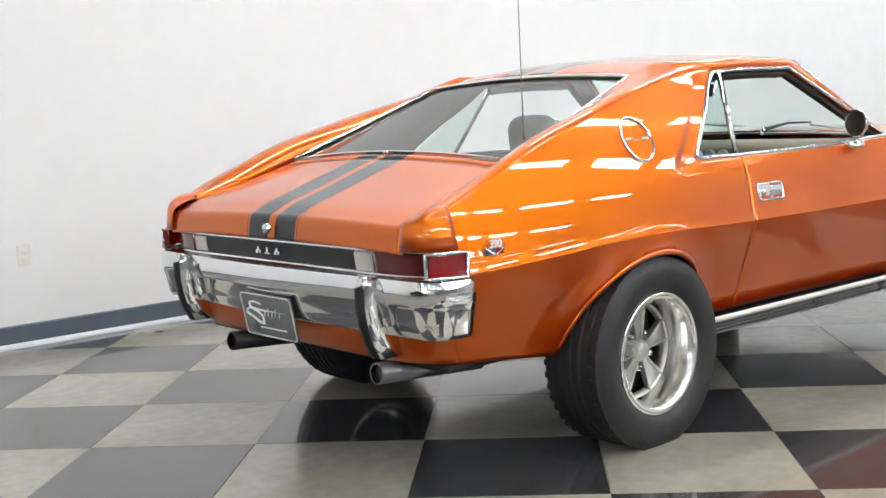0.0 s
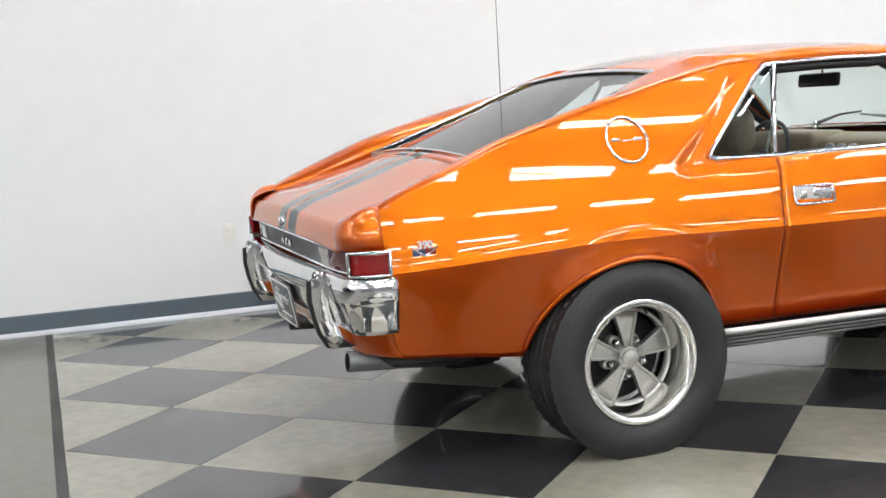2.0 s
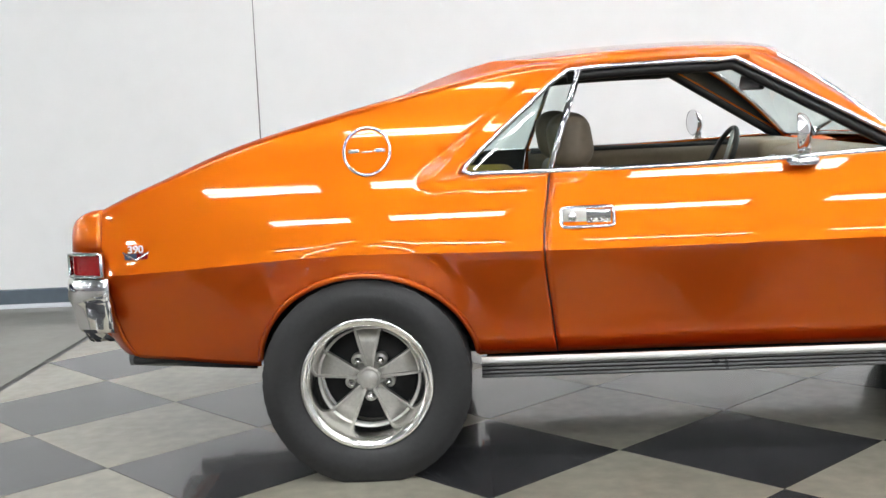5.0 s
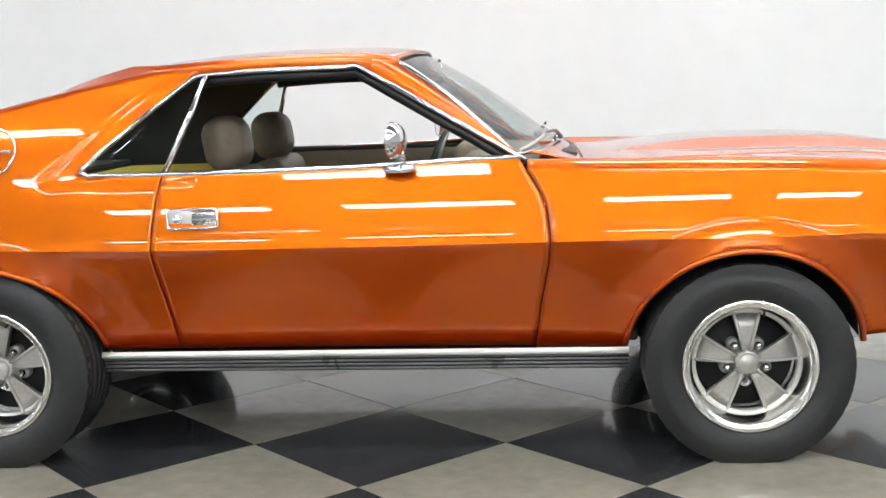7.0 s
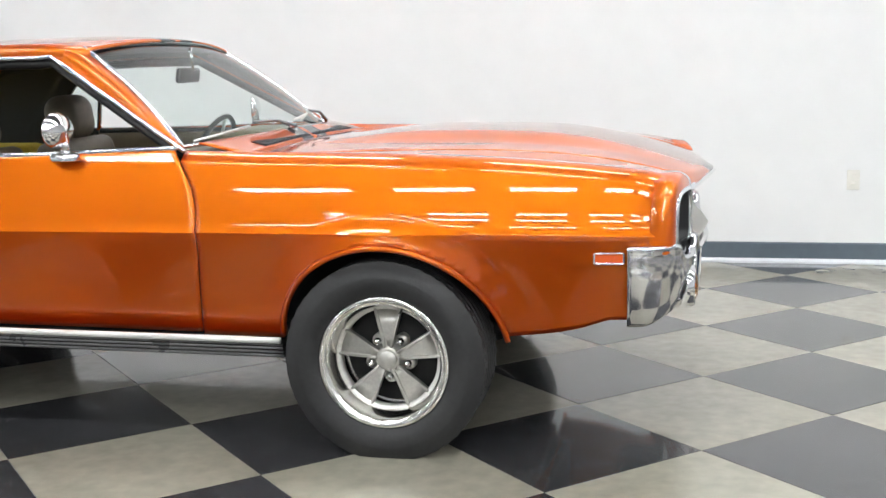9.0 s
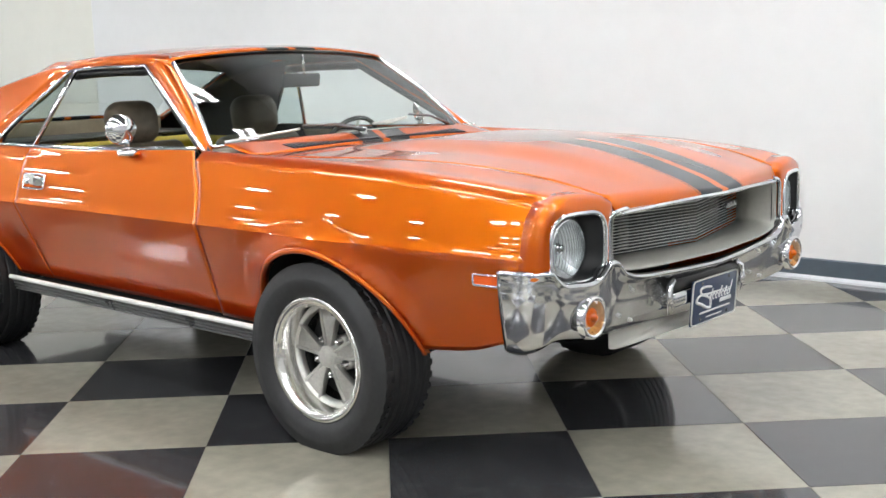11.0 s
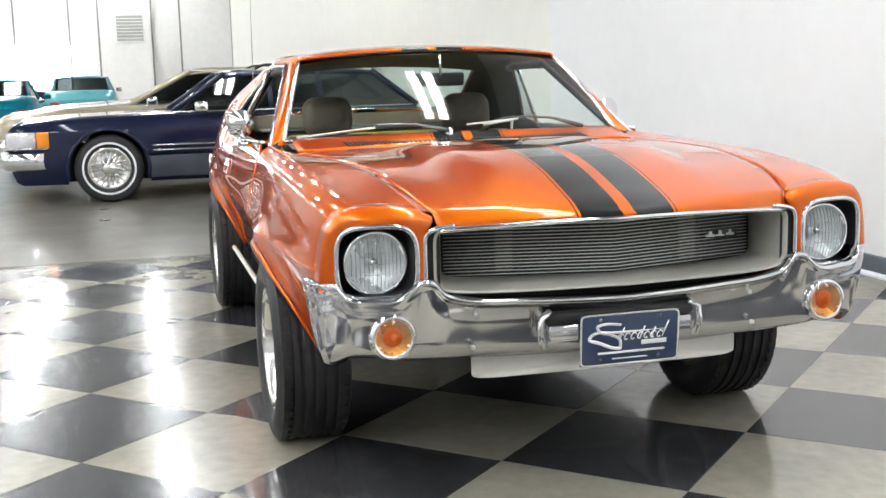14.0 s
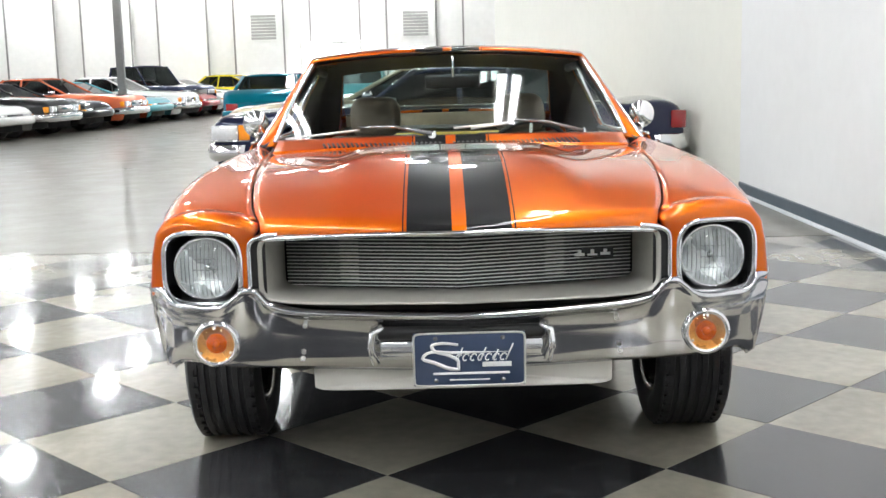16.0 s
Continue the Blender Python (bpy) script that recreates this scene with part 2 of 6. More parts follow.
M_TILE_L = floor_material("greige_floor_tile", (0.30, 0.282, 0.228), (0.245, 0.228, 0.178), 0.2, 0.45)
M_TILE_D = floor_material("black_floor_tile", (0.034, 0.034, 0.037), (0.24, 0.24, 0.24), 0.22, 0.6)
M_CONC = floor_material("polished_concrete", (0.165, 0.156, 0.134), (0.12, 0.112, 0.09), 0.32, 0.3)
M_WALL = material("white_wall_paint", (0.80, 0.80, 0.80), 0.55, var=0.03, scale=6, bump=0.08)
M_CREAM = material("cream_wall_paint", (0.80, 0.79, 0.72), 0.55, var=0.03, scale=6, bump=0.08)
M_BASE = material("slate_baseboard", (0.09, 0.115, 0.14), 0.4, var=0.12, scale=20)
M_TRIM = material("pale_base_trim", (0.55, 0.57, 0.6), 0.35, var=0.08, scale=20)
M_CEIL = material("grey_ceiling_deck", (0.19, 0.19, 0.195), 0.7, var=0.05, scale=4)
M_HALLWALL = material("grey_hall_wall", (0.50, 0.50, 0.51), 0.6, var=0.05, scale=4)
M_COL = material("grey_steel_column", (0.16, 0.155, 0.15), 0.5, var=0.15, scale=10)
M_HALL = glowing("high_bay_diffuser", (0.95, 0.98, 1.0), 102.0)
M_LAMP = glowing("lamp_diffuser", (0.95, 0.98, 1.0), LAMP_POWER)
M_DAY = glowing("daylight_outside", (0.95, 0.98, 1.0), 8.0)
M_GREYPLATE = material("grey_plate", (0.26, 0.265, 0.28), 0.22, 0.6, var=0.2, scale=30)
M_PANELDOOR = material("cream_dock_door", (0.80, 0.79, 0.76), 0.5, var=0.06, scale=5)
M_SEAM = material("grey_seam", (0.24, 0.235, 0.22), 0.6, var=0.2, scale=20)
M_JOINT = material("dark_joint", (0.04, 0.038, 0.035), 0.6, var=0.2, scale=20)


# ---- builders ----
def mesh_of(name, verts, faces, mat, smooth=True):
    me = bpy.data.meshes.new(name)
    me.from_pydata([tuple(map(float, v)) for v in verts], [], [tuple(f) for f in faces])
    me.validate()
    if mat:
        me.materials.append(mat)
    if smooth:
        me.polygons.foreach_set("use_smooth", [True] * len(me.polygons))
    me.update()
    return me


def put(name, me, parent=None, label=""):
    ob = new(name, me)
    if parent is not None:
        ob.parent = parent
    if label:
        ob["label"] = label
    return ob


def part(name, bm, mat, parent, label="", smooth=True):
    me = bpy.data.meshes.new(name)
    bmesh.ops.recalc_face_normals(bm, faces=bm.faces)
    bm.to_mesh(me)
    bm.free()
    me.materials.append(mat)
    if smooth:
        me.polygons.foreach_set("use_smooth", [True] * len(me.polygons))
    return put(name, me, parent, label)


def empty(name, x=0, y=0, z=0):
    ob = new(name)
    ob.location = (x, y, z)
    ob.empty_display_size = 0.1
    return ob


def sharp(ob, angle=35):
    """Auto-smooth by edge angle."""
    me = ob.data
    bm = bmesh.new()
    bm.from_mesh(me)
    for e in bm.edges:
        e.smooth = not (len(e.link_faces) == 2 and e.calc_face_angle(0) > radians(angle))
    bm.to_mesh(me)
    bm.free()
    return ob


def box_bm(x0, x1, y0, y1, z0, z1, bevel=0.0, seg=2):
    bm = bmesh.new()
    bmesh.ops.create_cube(bm, size=1)
    for v in bm.verts:
        v.co = Vector(((x0 + x1) / 2 + v.co.x * (x1 - x0), (y0 + y1) / 2 + v.co.y * (y1 - y0), (z0 + z1) / 2 + v.co.z * (z1 - z0)))
    if bevel:
        bmesh.ops.bevel(bm, geom=bm.edges[:], offset=bevel, segments=seg, affect="EDGES", profile=0.5)
    return bm


def lathe_bm(profile, n=48, axis="Y"):
    """Turns (radius, along) pairs round an axis."""
    bm = bmesh.new()
    rings = []
    for r, a in profile:
        ring = []
        for k in range(n):
            t = 2 * math.pi * k / n
            c, s = r * math.cos(t), r * math.sin(t)
            ring.append(bm.verts.new((c, a, s) if axis == "Y" else (a, c, s) if axis == "X" else (c, s, a)))
        rings.append(ring)
    for a, b in zip(rings, rings[1:]):
        for k in range(n):
            bm.faces.new((a[k], a[(k + 1) % n], b[(k + 1) % n], b[k]))
    return bm


def tube_bm(points, radius, n=8, closed=False):
    """A round rod along points."""
    bm = bmesh.new()
    pts = [Vector(p) for p in points]
    rings = []
    m = len(pts)
    for i, p in enumerate(pts):
        a = pts[(i - 1) % m] if closed or i else p
        b = pts[(i + 1) % m] if closed or i < m - 1 else p
        d = (b - a).normalized()
        u = d.orthogonal().normalized() if not rings else (lu - d * lu.dot(d)).normalized()
        lu = u
        w = d.cross(u)
        r = radius[i] if isinstance(radius, (list, tuple)) else radius
        rings.append([bm.verts.new(p + r * (math.cos(2 * math.pi * k / n) * u + math.sin(2 * math.pi * k / n) * w)) for k in range(n)])
    for i in range(m if closed else m - 1):
        a, b = rings[i], rings[(i + 1) % m]
        for k in range(n):
            bm.faces.new((a[k], a[(k + 1) % n], b[(k + 1) % n], b[k]))
    if not closed:
        bm.faces.new(rings[0])
        bm.faces.new(rings[-1])
    return bm


def sp(x, xs, ys):
    """Smooth curve through knots (Hermite), flat outside them."""
    x = np.asarray(x, float)
    xs, ys = np.asarray(xs, float), np.asarray(ys, float)
    d = np.diff(ys) / np.diff(xs)
    m = np.concatenate(([d[0]], np.where(d[1:] * d[:-1] > 0, (d[1:] + d[:-1]) / 2, 0), [d[-1]]))
    i = np.clip(np.searchsorted(xs, x) - 1, 0, len(xs) - 2)
    h = xs[i + 1] - xs[i]
    t = np.clip((x - xs[i]) / h, 0, 1)
    return ((2 * t**3 - 3 * t**2 + 1) * ys[i] + (t**3 - 2 * t**2 + t) * h * m[i] + (-2 * t**3 + 3 * t**2) * ys[i + 1] + (t**3 - t**2) * h * m[i + 1])


def fair(xs, ys):
    """Fair curve through knots: a natural cubic, so that gloss runs along it without ripples."""
    xs, ys = np.asarray(xs, float), np.asarray(ys, float)
    n, h = len(xs), np.diff(xs)
    A, r = np.eye(n), np.zeros(n)
    for i in range(1, n - 1):
        A[i, i - 1:i + 2] = h[i - 1], 2 * (h[i - 1] + h[i]), h[i]
        r[i] = 6 * ((ys[i + 1] - ys[i]) / h[i] - (ys[i] - ys[i - 1]) / h[i - 1])
    m = np.linalg.solve(A, r)

    def at(q):
        q = min(max(q, xs[0]), xs[-1])
        i = min(max(int(np.searchsorted(xs, q)) - 1, 0), n - 2)
        a, b = xs[i + 1] - q, q - xs[i]
        return float((m[i] * a**3 + m[i + 1] * b**3) / (6 * h[i]) + (ys[i] / h[i] - m[i] * h[i] / 6) * a + (ys[i + 1] / h[i] - m[i + 1] * h[i] / 6) * b)
    return at


def grid_mesh(name, P, mat, parent, label="", flip=False, thick=0.0, keep=None, snap=None, lining=None):
    """A surface through a grid of points P[u][v]; keep(centre) drops faces, snap(vertex) moves what borders the hole."""
    P = np.asarray(P, float)
    nu, nv = P.shape[:2]
    V = P.reshape(-1, 3).copy()
    F = []
    for i in range(nu - 1):
        for j in range(nv - 1):
            q = [i * nv + j, (i + 1) * nv + j, (i + 1) * nv + j + 1, i * nv + j + 1]
            if keep is not None and not keep(V[q].mean(0)):
                continue
            F.append(q[::-1] if flip else q)
    if snap is not None:
        for k in {k for f in F for k in f}:
            V[k] = snap(V[k])
    used = sorted({k for f in F for k in f})
    idx = {k: n for n, k in enumerate(used)}
    me = mesh_of(name, V[used], [[idx[k] for k in f] for f in F], mat)
    bm = bmesh.new()
    bm.from_mesh(me)
    bmesh.ops.remove_doubles(bm, verts=bm.verts[:], dist=0.0004)
    bm.to_mesh(me)
    bm.free()
    me.polygons.foreach_set("use_smooth", [True] * len(me.polygons))
    ob = put(name, me, parent, label)
    if thick:
        mod = ob.modifiers.new("thickness", "SOLIDIFY")
        mod.thickness, mod.offset = thick, -1
        if lining:
            me.materials.append(lining)
            mod.material_offset = 1
    return ob


# ---- the hall ----
WALL_Y, CORNER_X = 2.84, -5.95
END_X, END_Y = -25.0, 1.25
FAR_X = -42.0
TILE_EDGE_X = -3.08


def wall_box(name, a, b, z0, z1, thick, mat, label, kind="structure"):
    """An upright slab from a to b on the floor plan; its thickness lies to the left of a to b."""
    a, b = Vector((*a, 0)), Vector((*b, 0))
    d = (b - a).normalized()
    n = Vector((-d.y, d.x, 0)) * thick
    V = [a, b, b + n, a + n]
    V = [(v.x, v.y, z0) for v in V] + [(v.x, v.y, z1) for v in V]
    F = [(3, 2, 1, 0), (4, 5, 6, 7), (0, 1, 5, 4), (1, 2, 6, 5), (2, 3, 7, 6), (3, 0, 4, 7)]
    ob = new(name, mesh_of(name, V, F, mat, smooth=False))
    return tagged(ob, label, "wall", kind=kind)


wall_box("wall_side", (10.0, WALL_Y), (CORNER_X, WALL_Y), 0, CEILING_Z, -0.2, M_WALL, "smooth white painted wall beside the car")
wall_box("wall_end", (CORNER_X - 0.004, WALL_Y), (END_X, END_Y), 0, CEILING_Z, -0.2, M_CREAM, "cream painted wall running into the hall")
wall_box("wall_far", (FAR_X, 24.0), (FAR_X, -40.0), 0, CEILING_Z + 2, -0.3, M_PANELDOOR, "far cream wall of the hall with panel joints")
# unseen walls, added to enclose the hall and tone what the car reflects
wall_box("wall_south", (FAR_X, -40.0), (14.0, -40.0), 0, CEILING_Z + 2, -0.3, M_HALLWALL, "unseen grey wall added to close the hall")
wall_box("wall_east", (14.0, -40.0), (14.0, 3.2), 0, CEILING_Z + 2, -0.3, M_HALLWALL, "unseen grey wall added behind the camera")
wall_box("wall_return", (10.0, WALL_Y), (14.0, WALL_Y), 0, CEILING_Z, 0.2, M_WALL, "unseen white wall added to close the side")
wall_box("wall_north", (END_X, 24.0), (FAR_X, 24.0), 0, CEILING_Z + 2, -0.3, M_HALLWALL, "unseen grey wall added to close the hall")
wall_box("wall_nook", (END_X, END_Y + 0.2), (END_X, 24.0), 0, CEILING_Z + 2, -0.3, M_HALLWALL, "unseen grey wall added to close the hall")

ceiling = new("ceiling", mesh_of("ceiling", [(FAR_X, -40, CEILING_Z), (14, -40, CEILING_Z), (14, 24, CEILING_Z), (FAR_X, 24, CEILING_Z),
                                            (FAR_X, -40, CEILING_Z + 0.2), (14, -40, CEILING_Z + 0.2), (14, 24, CEILING_Z + 0.2), (FAR_X, 24, CEILING_Z + 0.2)],
                                [(3, 2, 1, 0), (4, 5, 6, 7), (0, 1, 5, 4), (1, 2, 6, 5), (2, 3, 7, 6), (3, 0, 4, 7)], M_CEIL, smooth=False))
tagged(ceiling, "dark grey painted ceiling deck of the hall", "ceiling", kind="structure")

# slate skirting with a pale strip at its foot
bb = new("baseboard", mesh_of("baseboard", [], [], None))
bb.data = mesh_of("baseboard", [(10, WALL_Y - 0.001, 0.0), (CORNER_X, WALL_Y - 0.001, 0.0), (CORNER_X, WALL_Y - 0.012, 0.0), (10, WALL_Y - 0.012, 0.0),
                                (10, WALL_Y - 0.001, 0.125), (CORNER_X, WALL_Y - 0.001, 0.125), (CORNER_X, WALL_Y - 0.010, 0.118), (10, WALL_Y - 0.010, 0.118)],
                  [(0, 1, 2, 3), (4, 7, 6, 5), (2, 6, 7, 3), (0, 4, 5, 1), (1, 5, 6, 2), (3, 7, 4, 0)], M_BASE, smooth=False)
tagged(bb, "slate grey vinyl baseboard along the white wall", "baseboard", kind="structure")
tr = new("trim", mesh_of("trim", [(10, WALL_Y - 0.014, 0.001), (CORNER_X, WALL_Y - 0.014, 0.001), (CORNER_X, WALL_Y - 0.032, 0.001), (10, WALL_Y - 0.032, 0.001),
                                  (10, WALL_Y - 0.014, 0.028), (CORNER_X, WALL_Y - 0.014, 0.028), (CORNER_X, WALL_Y - 0.028, 0.012), (10, WALL_Y - 0.028, 0.012)],
                         [(0, 1, 2, 3), (4, 7, 6, 5), (2, 6, 7, 3), (0, 4, 5, 1), (1, 5, 6, 2), (3, 7, 4, 0)], M_TRIM, smooth=False))
tagged(tr, "pale strip at the foot of the baseboard", "trim", kind="structure")


def outlet(x, z):
    root = empty("wall_outlet", x, WALL_Y, z)
    bm = box_bm(-0.036, 0.036, -0.007, -0.001, -0.058, 0.058, 0.003)
    part("cover_plate", bm, M_WHITE, root)
    for s in (-0.02, 0.02):
        part("socket", box_bm(-0.016, 0.016, -0.011, -0.006, s - 0.013, s + 0.013, 0.004), M_WHITE, root)
    part("screw", lathe_bm([(0.0001, -0.0095), (0.003, -0.009), (0.003, -0.006)], 10), M_STEEL, root)
    return tagged(root, "white duplex power outlet on the wall", "outlet")


outlet(-1.985, 0.5)
outlet(3.05, 0.5)


# twin-tube lamps in rows under the ceiling, all running the same way
LAMP_Z = 6.2


def ceiling_lamp(x, y, length=2.0, w=0.16):
    root = empty("ceiling_lamp", x, y, LAMP_Z)
    part("housing", box_bm(-length / 2 - 0.03, length / 2 + 0.03, -0.30, 0.30, 0.035, 0.11, 0.012), M_WHITE, root, smooth=False)
    for k in (-0.14, 0.14):
        part("diffuser", box_bm(-length / 2, length / 2, k - w / 2, k + w / 2, -0.005, 0.034), M_LAMP, root, "glowing white diffuser", smooth=False)
    for k in (-1, 1):
        part("hanger", tube_bm([(k * length * 0.4, 0, 0.1), (k * length * 0.4, 0, CEILING_Z - LAMP_Z)], 0.006, 6), M_COL, root)
    return tagged(root, "long white twin strip lamp hung under the ceiling", "ceiling lamp", "ceiling lamps")


def hall_lamp(x, y):
    root = empty("high_bay_lamp", x, y, LAMP_Z)
    part("housing", box_bm(-0.44, 0.44, -0.25, 0.25, 0.035, 0.13, 0.012), M_WHITE, root, smooth=False)
    part("diffuser", box_bm(-0.38, 0.38, -0.19, 0.19, -0.005, 0.034), M_HALL, root, "glowing white diffuser", smooth=False)
    for k in (-1, 1):
        part("hanger", tube_bm([(k * 0.35, 0, 0.12), (k * 0.35, 0, CEILING_Z - LAMP_Z)], 0.006, 6), M_COL, root)
    return tagged(root, "square white high bay lamp hung under the ceiling", "ceiling lamp", "high bay lamps")


lamp_a = ceiling_lamp(-1.1, 1.1)
ROWS_Y = (1.1, -3.25, -7.6, -11.95, -16.3, -20.65, -25.0, -31.0)
for j, ry in enumerate(ROWS_Y):
    for i in range(-1, 5):
        if (i or j) and (i, j) != (-1, 0):
            copy_thing(lamp_a, pose(-1.1 + 3.0 * i, ry, LAMP_Z))
hall_a = hall_lamp(-16.6, -4.4)
spots = [(-16.6 - 6.0 * i, y) for y in (-1.0, -4.4, -8.75, -13.1, -17.5, -22.0, -30.0) for i in range(-1, 5) if (y < -3 or i >= 0) and (i, y) != (0, -4.4)]
# the lamps beside the cream and far walls are added to brighten these
spots += [(-25.6, -4.4), (-25.6, -8.75), (-13.0, -0.6), (-9.5, 0.2)] + [(-38.6, 3.6), (-33.0, 3.6), (-38.6, 8.0)] + [(-38.6, y) for y in (-1.0, -4.4, -8.75, -13.1, -17.5, -22.0)]
for sx, sy in spots:
    copy_thing(hall_a, pose(sx, sy, LAMP_Z))

# ---- the coupe ----
car = tagged(empty("coupe_car", 0, 0.0098, 0), "orange metallic fastback coupe with twin black stripes and chrome bumpers", "car")
car.rotation_euler = (0, 0, radians(0.61))

AR, AF = (-1.247, 0.330, 0.362, 0.338), (1.232, 0.31, 0.378, 0.370)   # wheel arches: x, z, half width, height

WX = [-2.22, -2.10, -1.95, -1.7, -1.25, -0.6, 0.0, 0.6, 1.2, 1.7, 1.95, 2.08, 2.17]
WY = [0.780, 0.824, 0.852, 0.874, 0.893, 0.893, 0.893, 0.900, 0.916, 0.908, 0.886, 0.858, 0.815]
# section below and above the crease: height, tuck inwards
LZ, LI = [0.30, 0.36, 0.46, 0.58, 0.66, 0.72], [0.165, 0.142, 0.104, 0.056, 0.022, 0.0]
UZ, UI = [0.72, 0.745, 0.78, 0.83, 0.90, 0.97, 1.05, 1.15, 1.25, 1.31, 1.35], [0.0, 0.009, 0.018, 0.031, 0.052, 0.078, 0.112, 0.174, 0.243, 0.278, 0.315]
CX, CZ = [-2.2, -1.8, -1.25, -0.9, -0.6, 0.4, 1.0, 1.6, 2.15], [0.69, 0.708, 0.735, 0.727, 0.722, 0.720, 0.722, 0.722, 0.712]


crease_z = fair(CX, CZ)              # height of the crease along the side
width_at, low_tuck, high_tuck = fair(WX, WY), fair(LZ, LI), fair(UZ, UI)


def flare(x, z):
    """Outward turn of the sheet in a band round the wheel arches."""
    f = 0.0
    for (cx, cz, a, b), amp in ((AR, 0.036), (AF, 0.044)):
        dz = max(z - cz, 0.0)
        r = math.hypot((x - cx) / a, dz / b)
        d = (r - 1.0) * (a + b) / 2
        if d < 0.11 and z > cz - 0.06:
            f += amp * min(1.0, max(0.0, 1 - d / 0.11)) ** 1.7 * min(1.0, max(0.0, (z - cz) / 0.30))
    return f


def window_recess(x, z):
    """A shallow sunk margin behind and under the rear side window."""
    if x > -0.55 or x < -1.12 or z < 0.92 or z > 1.30:
        return 0.0
    d = max(0.0, (x + 0.915) * -0.6454 + (z - 0.985) * 0.7638)
    low = max(0.0, 0.966 - z) * 1.9
    k = max(0.0, min(1.0, (0.074 - math.hypot(d, low)) / 0.022)) * max(0.0, min(1.0, (1.30 - z) / 0.10))
    return 0.008 * k * k * (3 - 2 * k)


def side_y(x, z):
    c = crease_z(x)
    if z < c:
        tuck = low_tuck(0.30 + (z - 0.30) * 0.42 / (c - 0.30))
    else:
        tuck = high_tuck(0.72 + (z - c) * 0.63 / (1.35 - c))
    return width_at(x) - tuck + flare(x, z) - window_recess(x, z)


def heights(zb, zt, c):
    """Rows of a side panel, one of them on the crease."""
    c = min(max(c, zb + 0.05), zt - 0.02)
    return np.concatenate((np.linspace(zb, c, 18), np.linspace(c, zt, 37)[1:]))


def crease_edges(ob):
    """Sharp shading along the crease, smooth elsewhere."""
    bm = bmesh.new()
    bm.from_mesh(ob.data)
    for e in bm.edges:
        on = all(abs(v.co.z - crease_z(v.co.x)) < 0.0025 for v in e.verts)
        e.smooth = not (on and abs(e.verts[0].co.x - e.verts[1].co.x) > 0.003 and e.verts[0].co.x < 1.5)
    bm.to_mesh(ob.data)
    bm.free()
    return ob


def arch_keep(c):
    for cx, cz, a, b in (AR, AF):
        if abs(c[0] - cx) < a and ((c[0] - cx) / a) ** 2 + ((max(c[2], cz) - cz) / b) ** 2 < 1.0:
            return False
    return True


def arch_snap(v):
    for cx, cz, a, b in (AR, AF):
        dz = max(v[2] - cz, 0)
        r = math.hypot((v[0] - cx) / a, dz / b)
        if r < 1.03 and v[2] > 0.2:
            s = math.copysign(1, v[1])
            if dz > 0:
                x, z = cx + (v[0] - cx) / r, cz + dz / r
            else:
                x, z = cx + math.copysign(a, v[0] - cx), v[2]
            if r < 1.03:
                return np.array([x, s * side_y(x, z), z])
    return v


def spline_pts(ctrl, n):
    """n points along a smooth curve through control points."""
    c = np.asarray(ctrl, float)
    d = np.concatenate(([0], np.cumsum(np.linalg.norm(np.diff(c, axis=0), axis=1))))
    t = np.linspace(0, d[-1], n)
    return np.stack([sp(t, d, c[:, k]) for k in range(c.shape[1])], 1)


BELT_X, BELT_Z = [-0.95, -0.64, 0.0, 0.52, 0.7], [0.962, 0.957, 0.962, 0.978, 0.975]
SAIL_X = [-2.19, -2.08, -1.98, -1.88, -1.61, -1.36, -1.06, -0.90, -0.70, -0.5]
SAIL_Z = [0.842, 0.892, 0.932, 0.968, 1.070, 1.140, 1.217, 1.255, 1.293, 1.302]
FEND_X, FEND_Z = [0.5, 0.8, 1.1, 1.45, 1.7, 1.95, 2.07, 2.13, 2.17], [0.982, 0.972, 0.966, 0.955, 0.940, 0.915, 0.895, 0.872, 0.835]
HOODW_X, HOODW_Y = [0.6, 0.72, 1.0, 1.4, 1.8, 2.0, 2.1, 2.17], [0.722, 0.712, 0.684, 0.646, 0.608, 0.583, 0.564, 0.538]
HOODZ_X, HOODZ_Z = [0.6, 0.9, 1.3, 1.64, 1.85, 1.98, 2.1, 2.2, 2.24], [0.966, 0.974, 0.978, 0.970, 0.950, 0.928, 0.898, 0.864, 0.842]


def rear_door_x(z):
    return float(sp(z, [0.36, 0.5, 0.73, 0.96], [-0.628, -0.645, -0.668, -0.64]))


def front_door_x(z):
    return float(sp(z, [0.36, 0.5, 0.72, 0.85, 0.98], [0.562, 0.584, 0.618, 0.600, 0.528]))


def bottom_z(x):
    return float(sp(x, [-2.2, -2.0, -1.6, -0.9, 0.88, 1.6, 1.95, 2.05], [0.41, 0.392, 0.356, 0.372, 0.352, 0.375, 0.405, 0.44]))


def tail_x(z):
    """The quarter panel's rear edge, leaning forward towards the foot."""
    return float(sp(z, [0.36, 0.46, 0.66, 0.775, 0.80, 0.84, 0.93], [-1.99, -2.05, -2.075, -2.09, -2.10, -2.10, -2.10]))


def nose_x(z):
    return float(sp(z, [0.36, 0.46, 0.66, 0.72, 0.84, 0.90], [1.96, 2.01, 2.06, 2.10, 2.135, 2.12]))


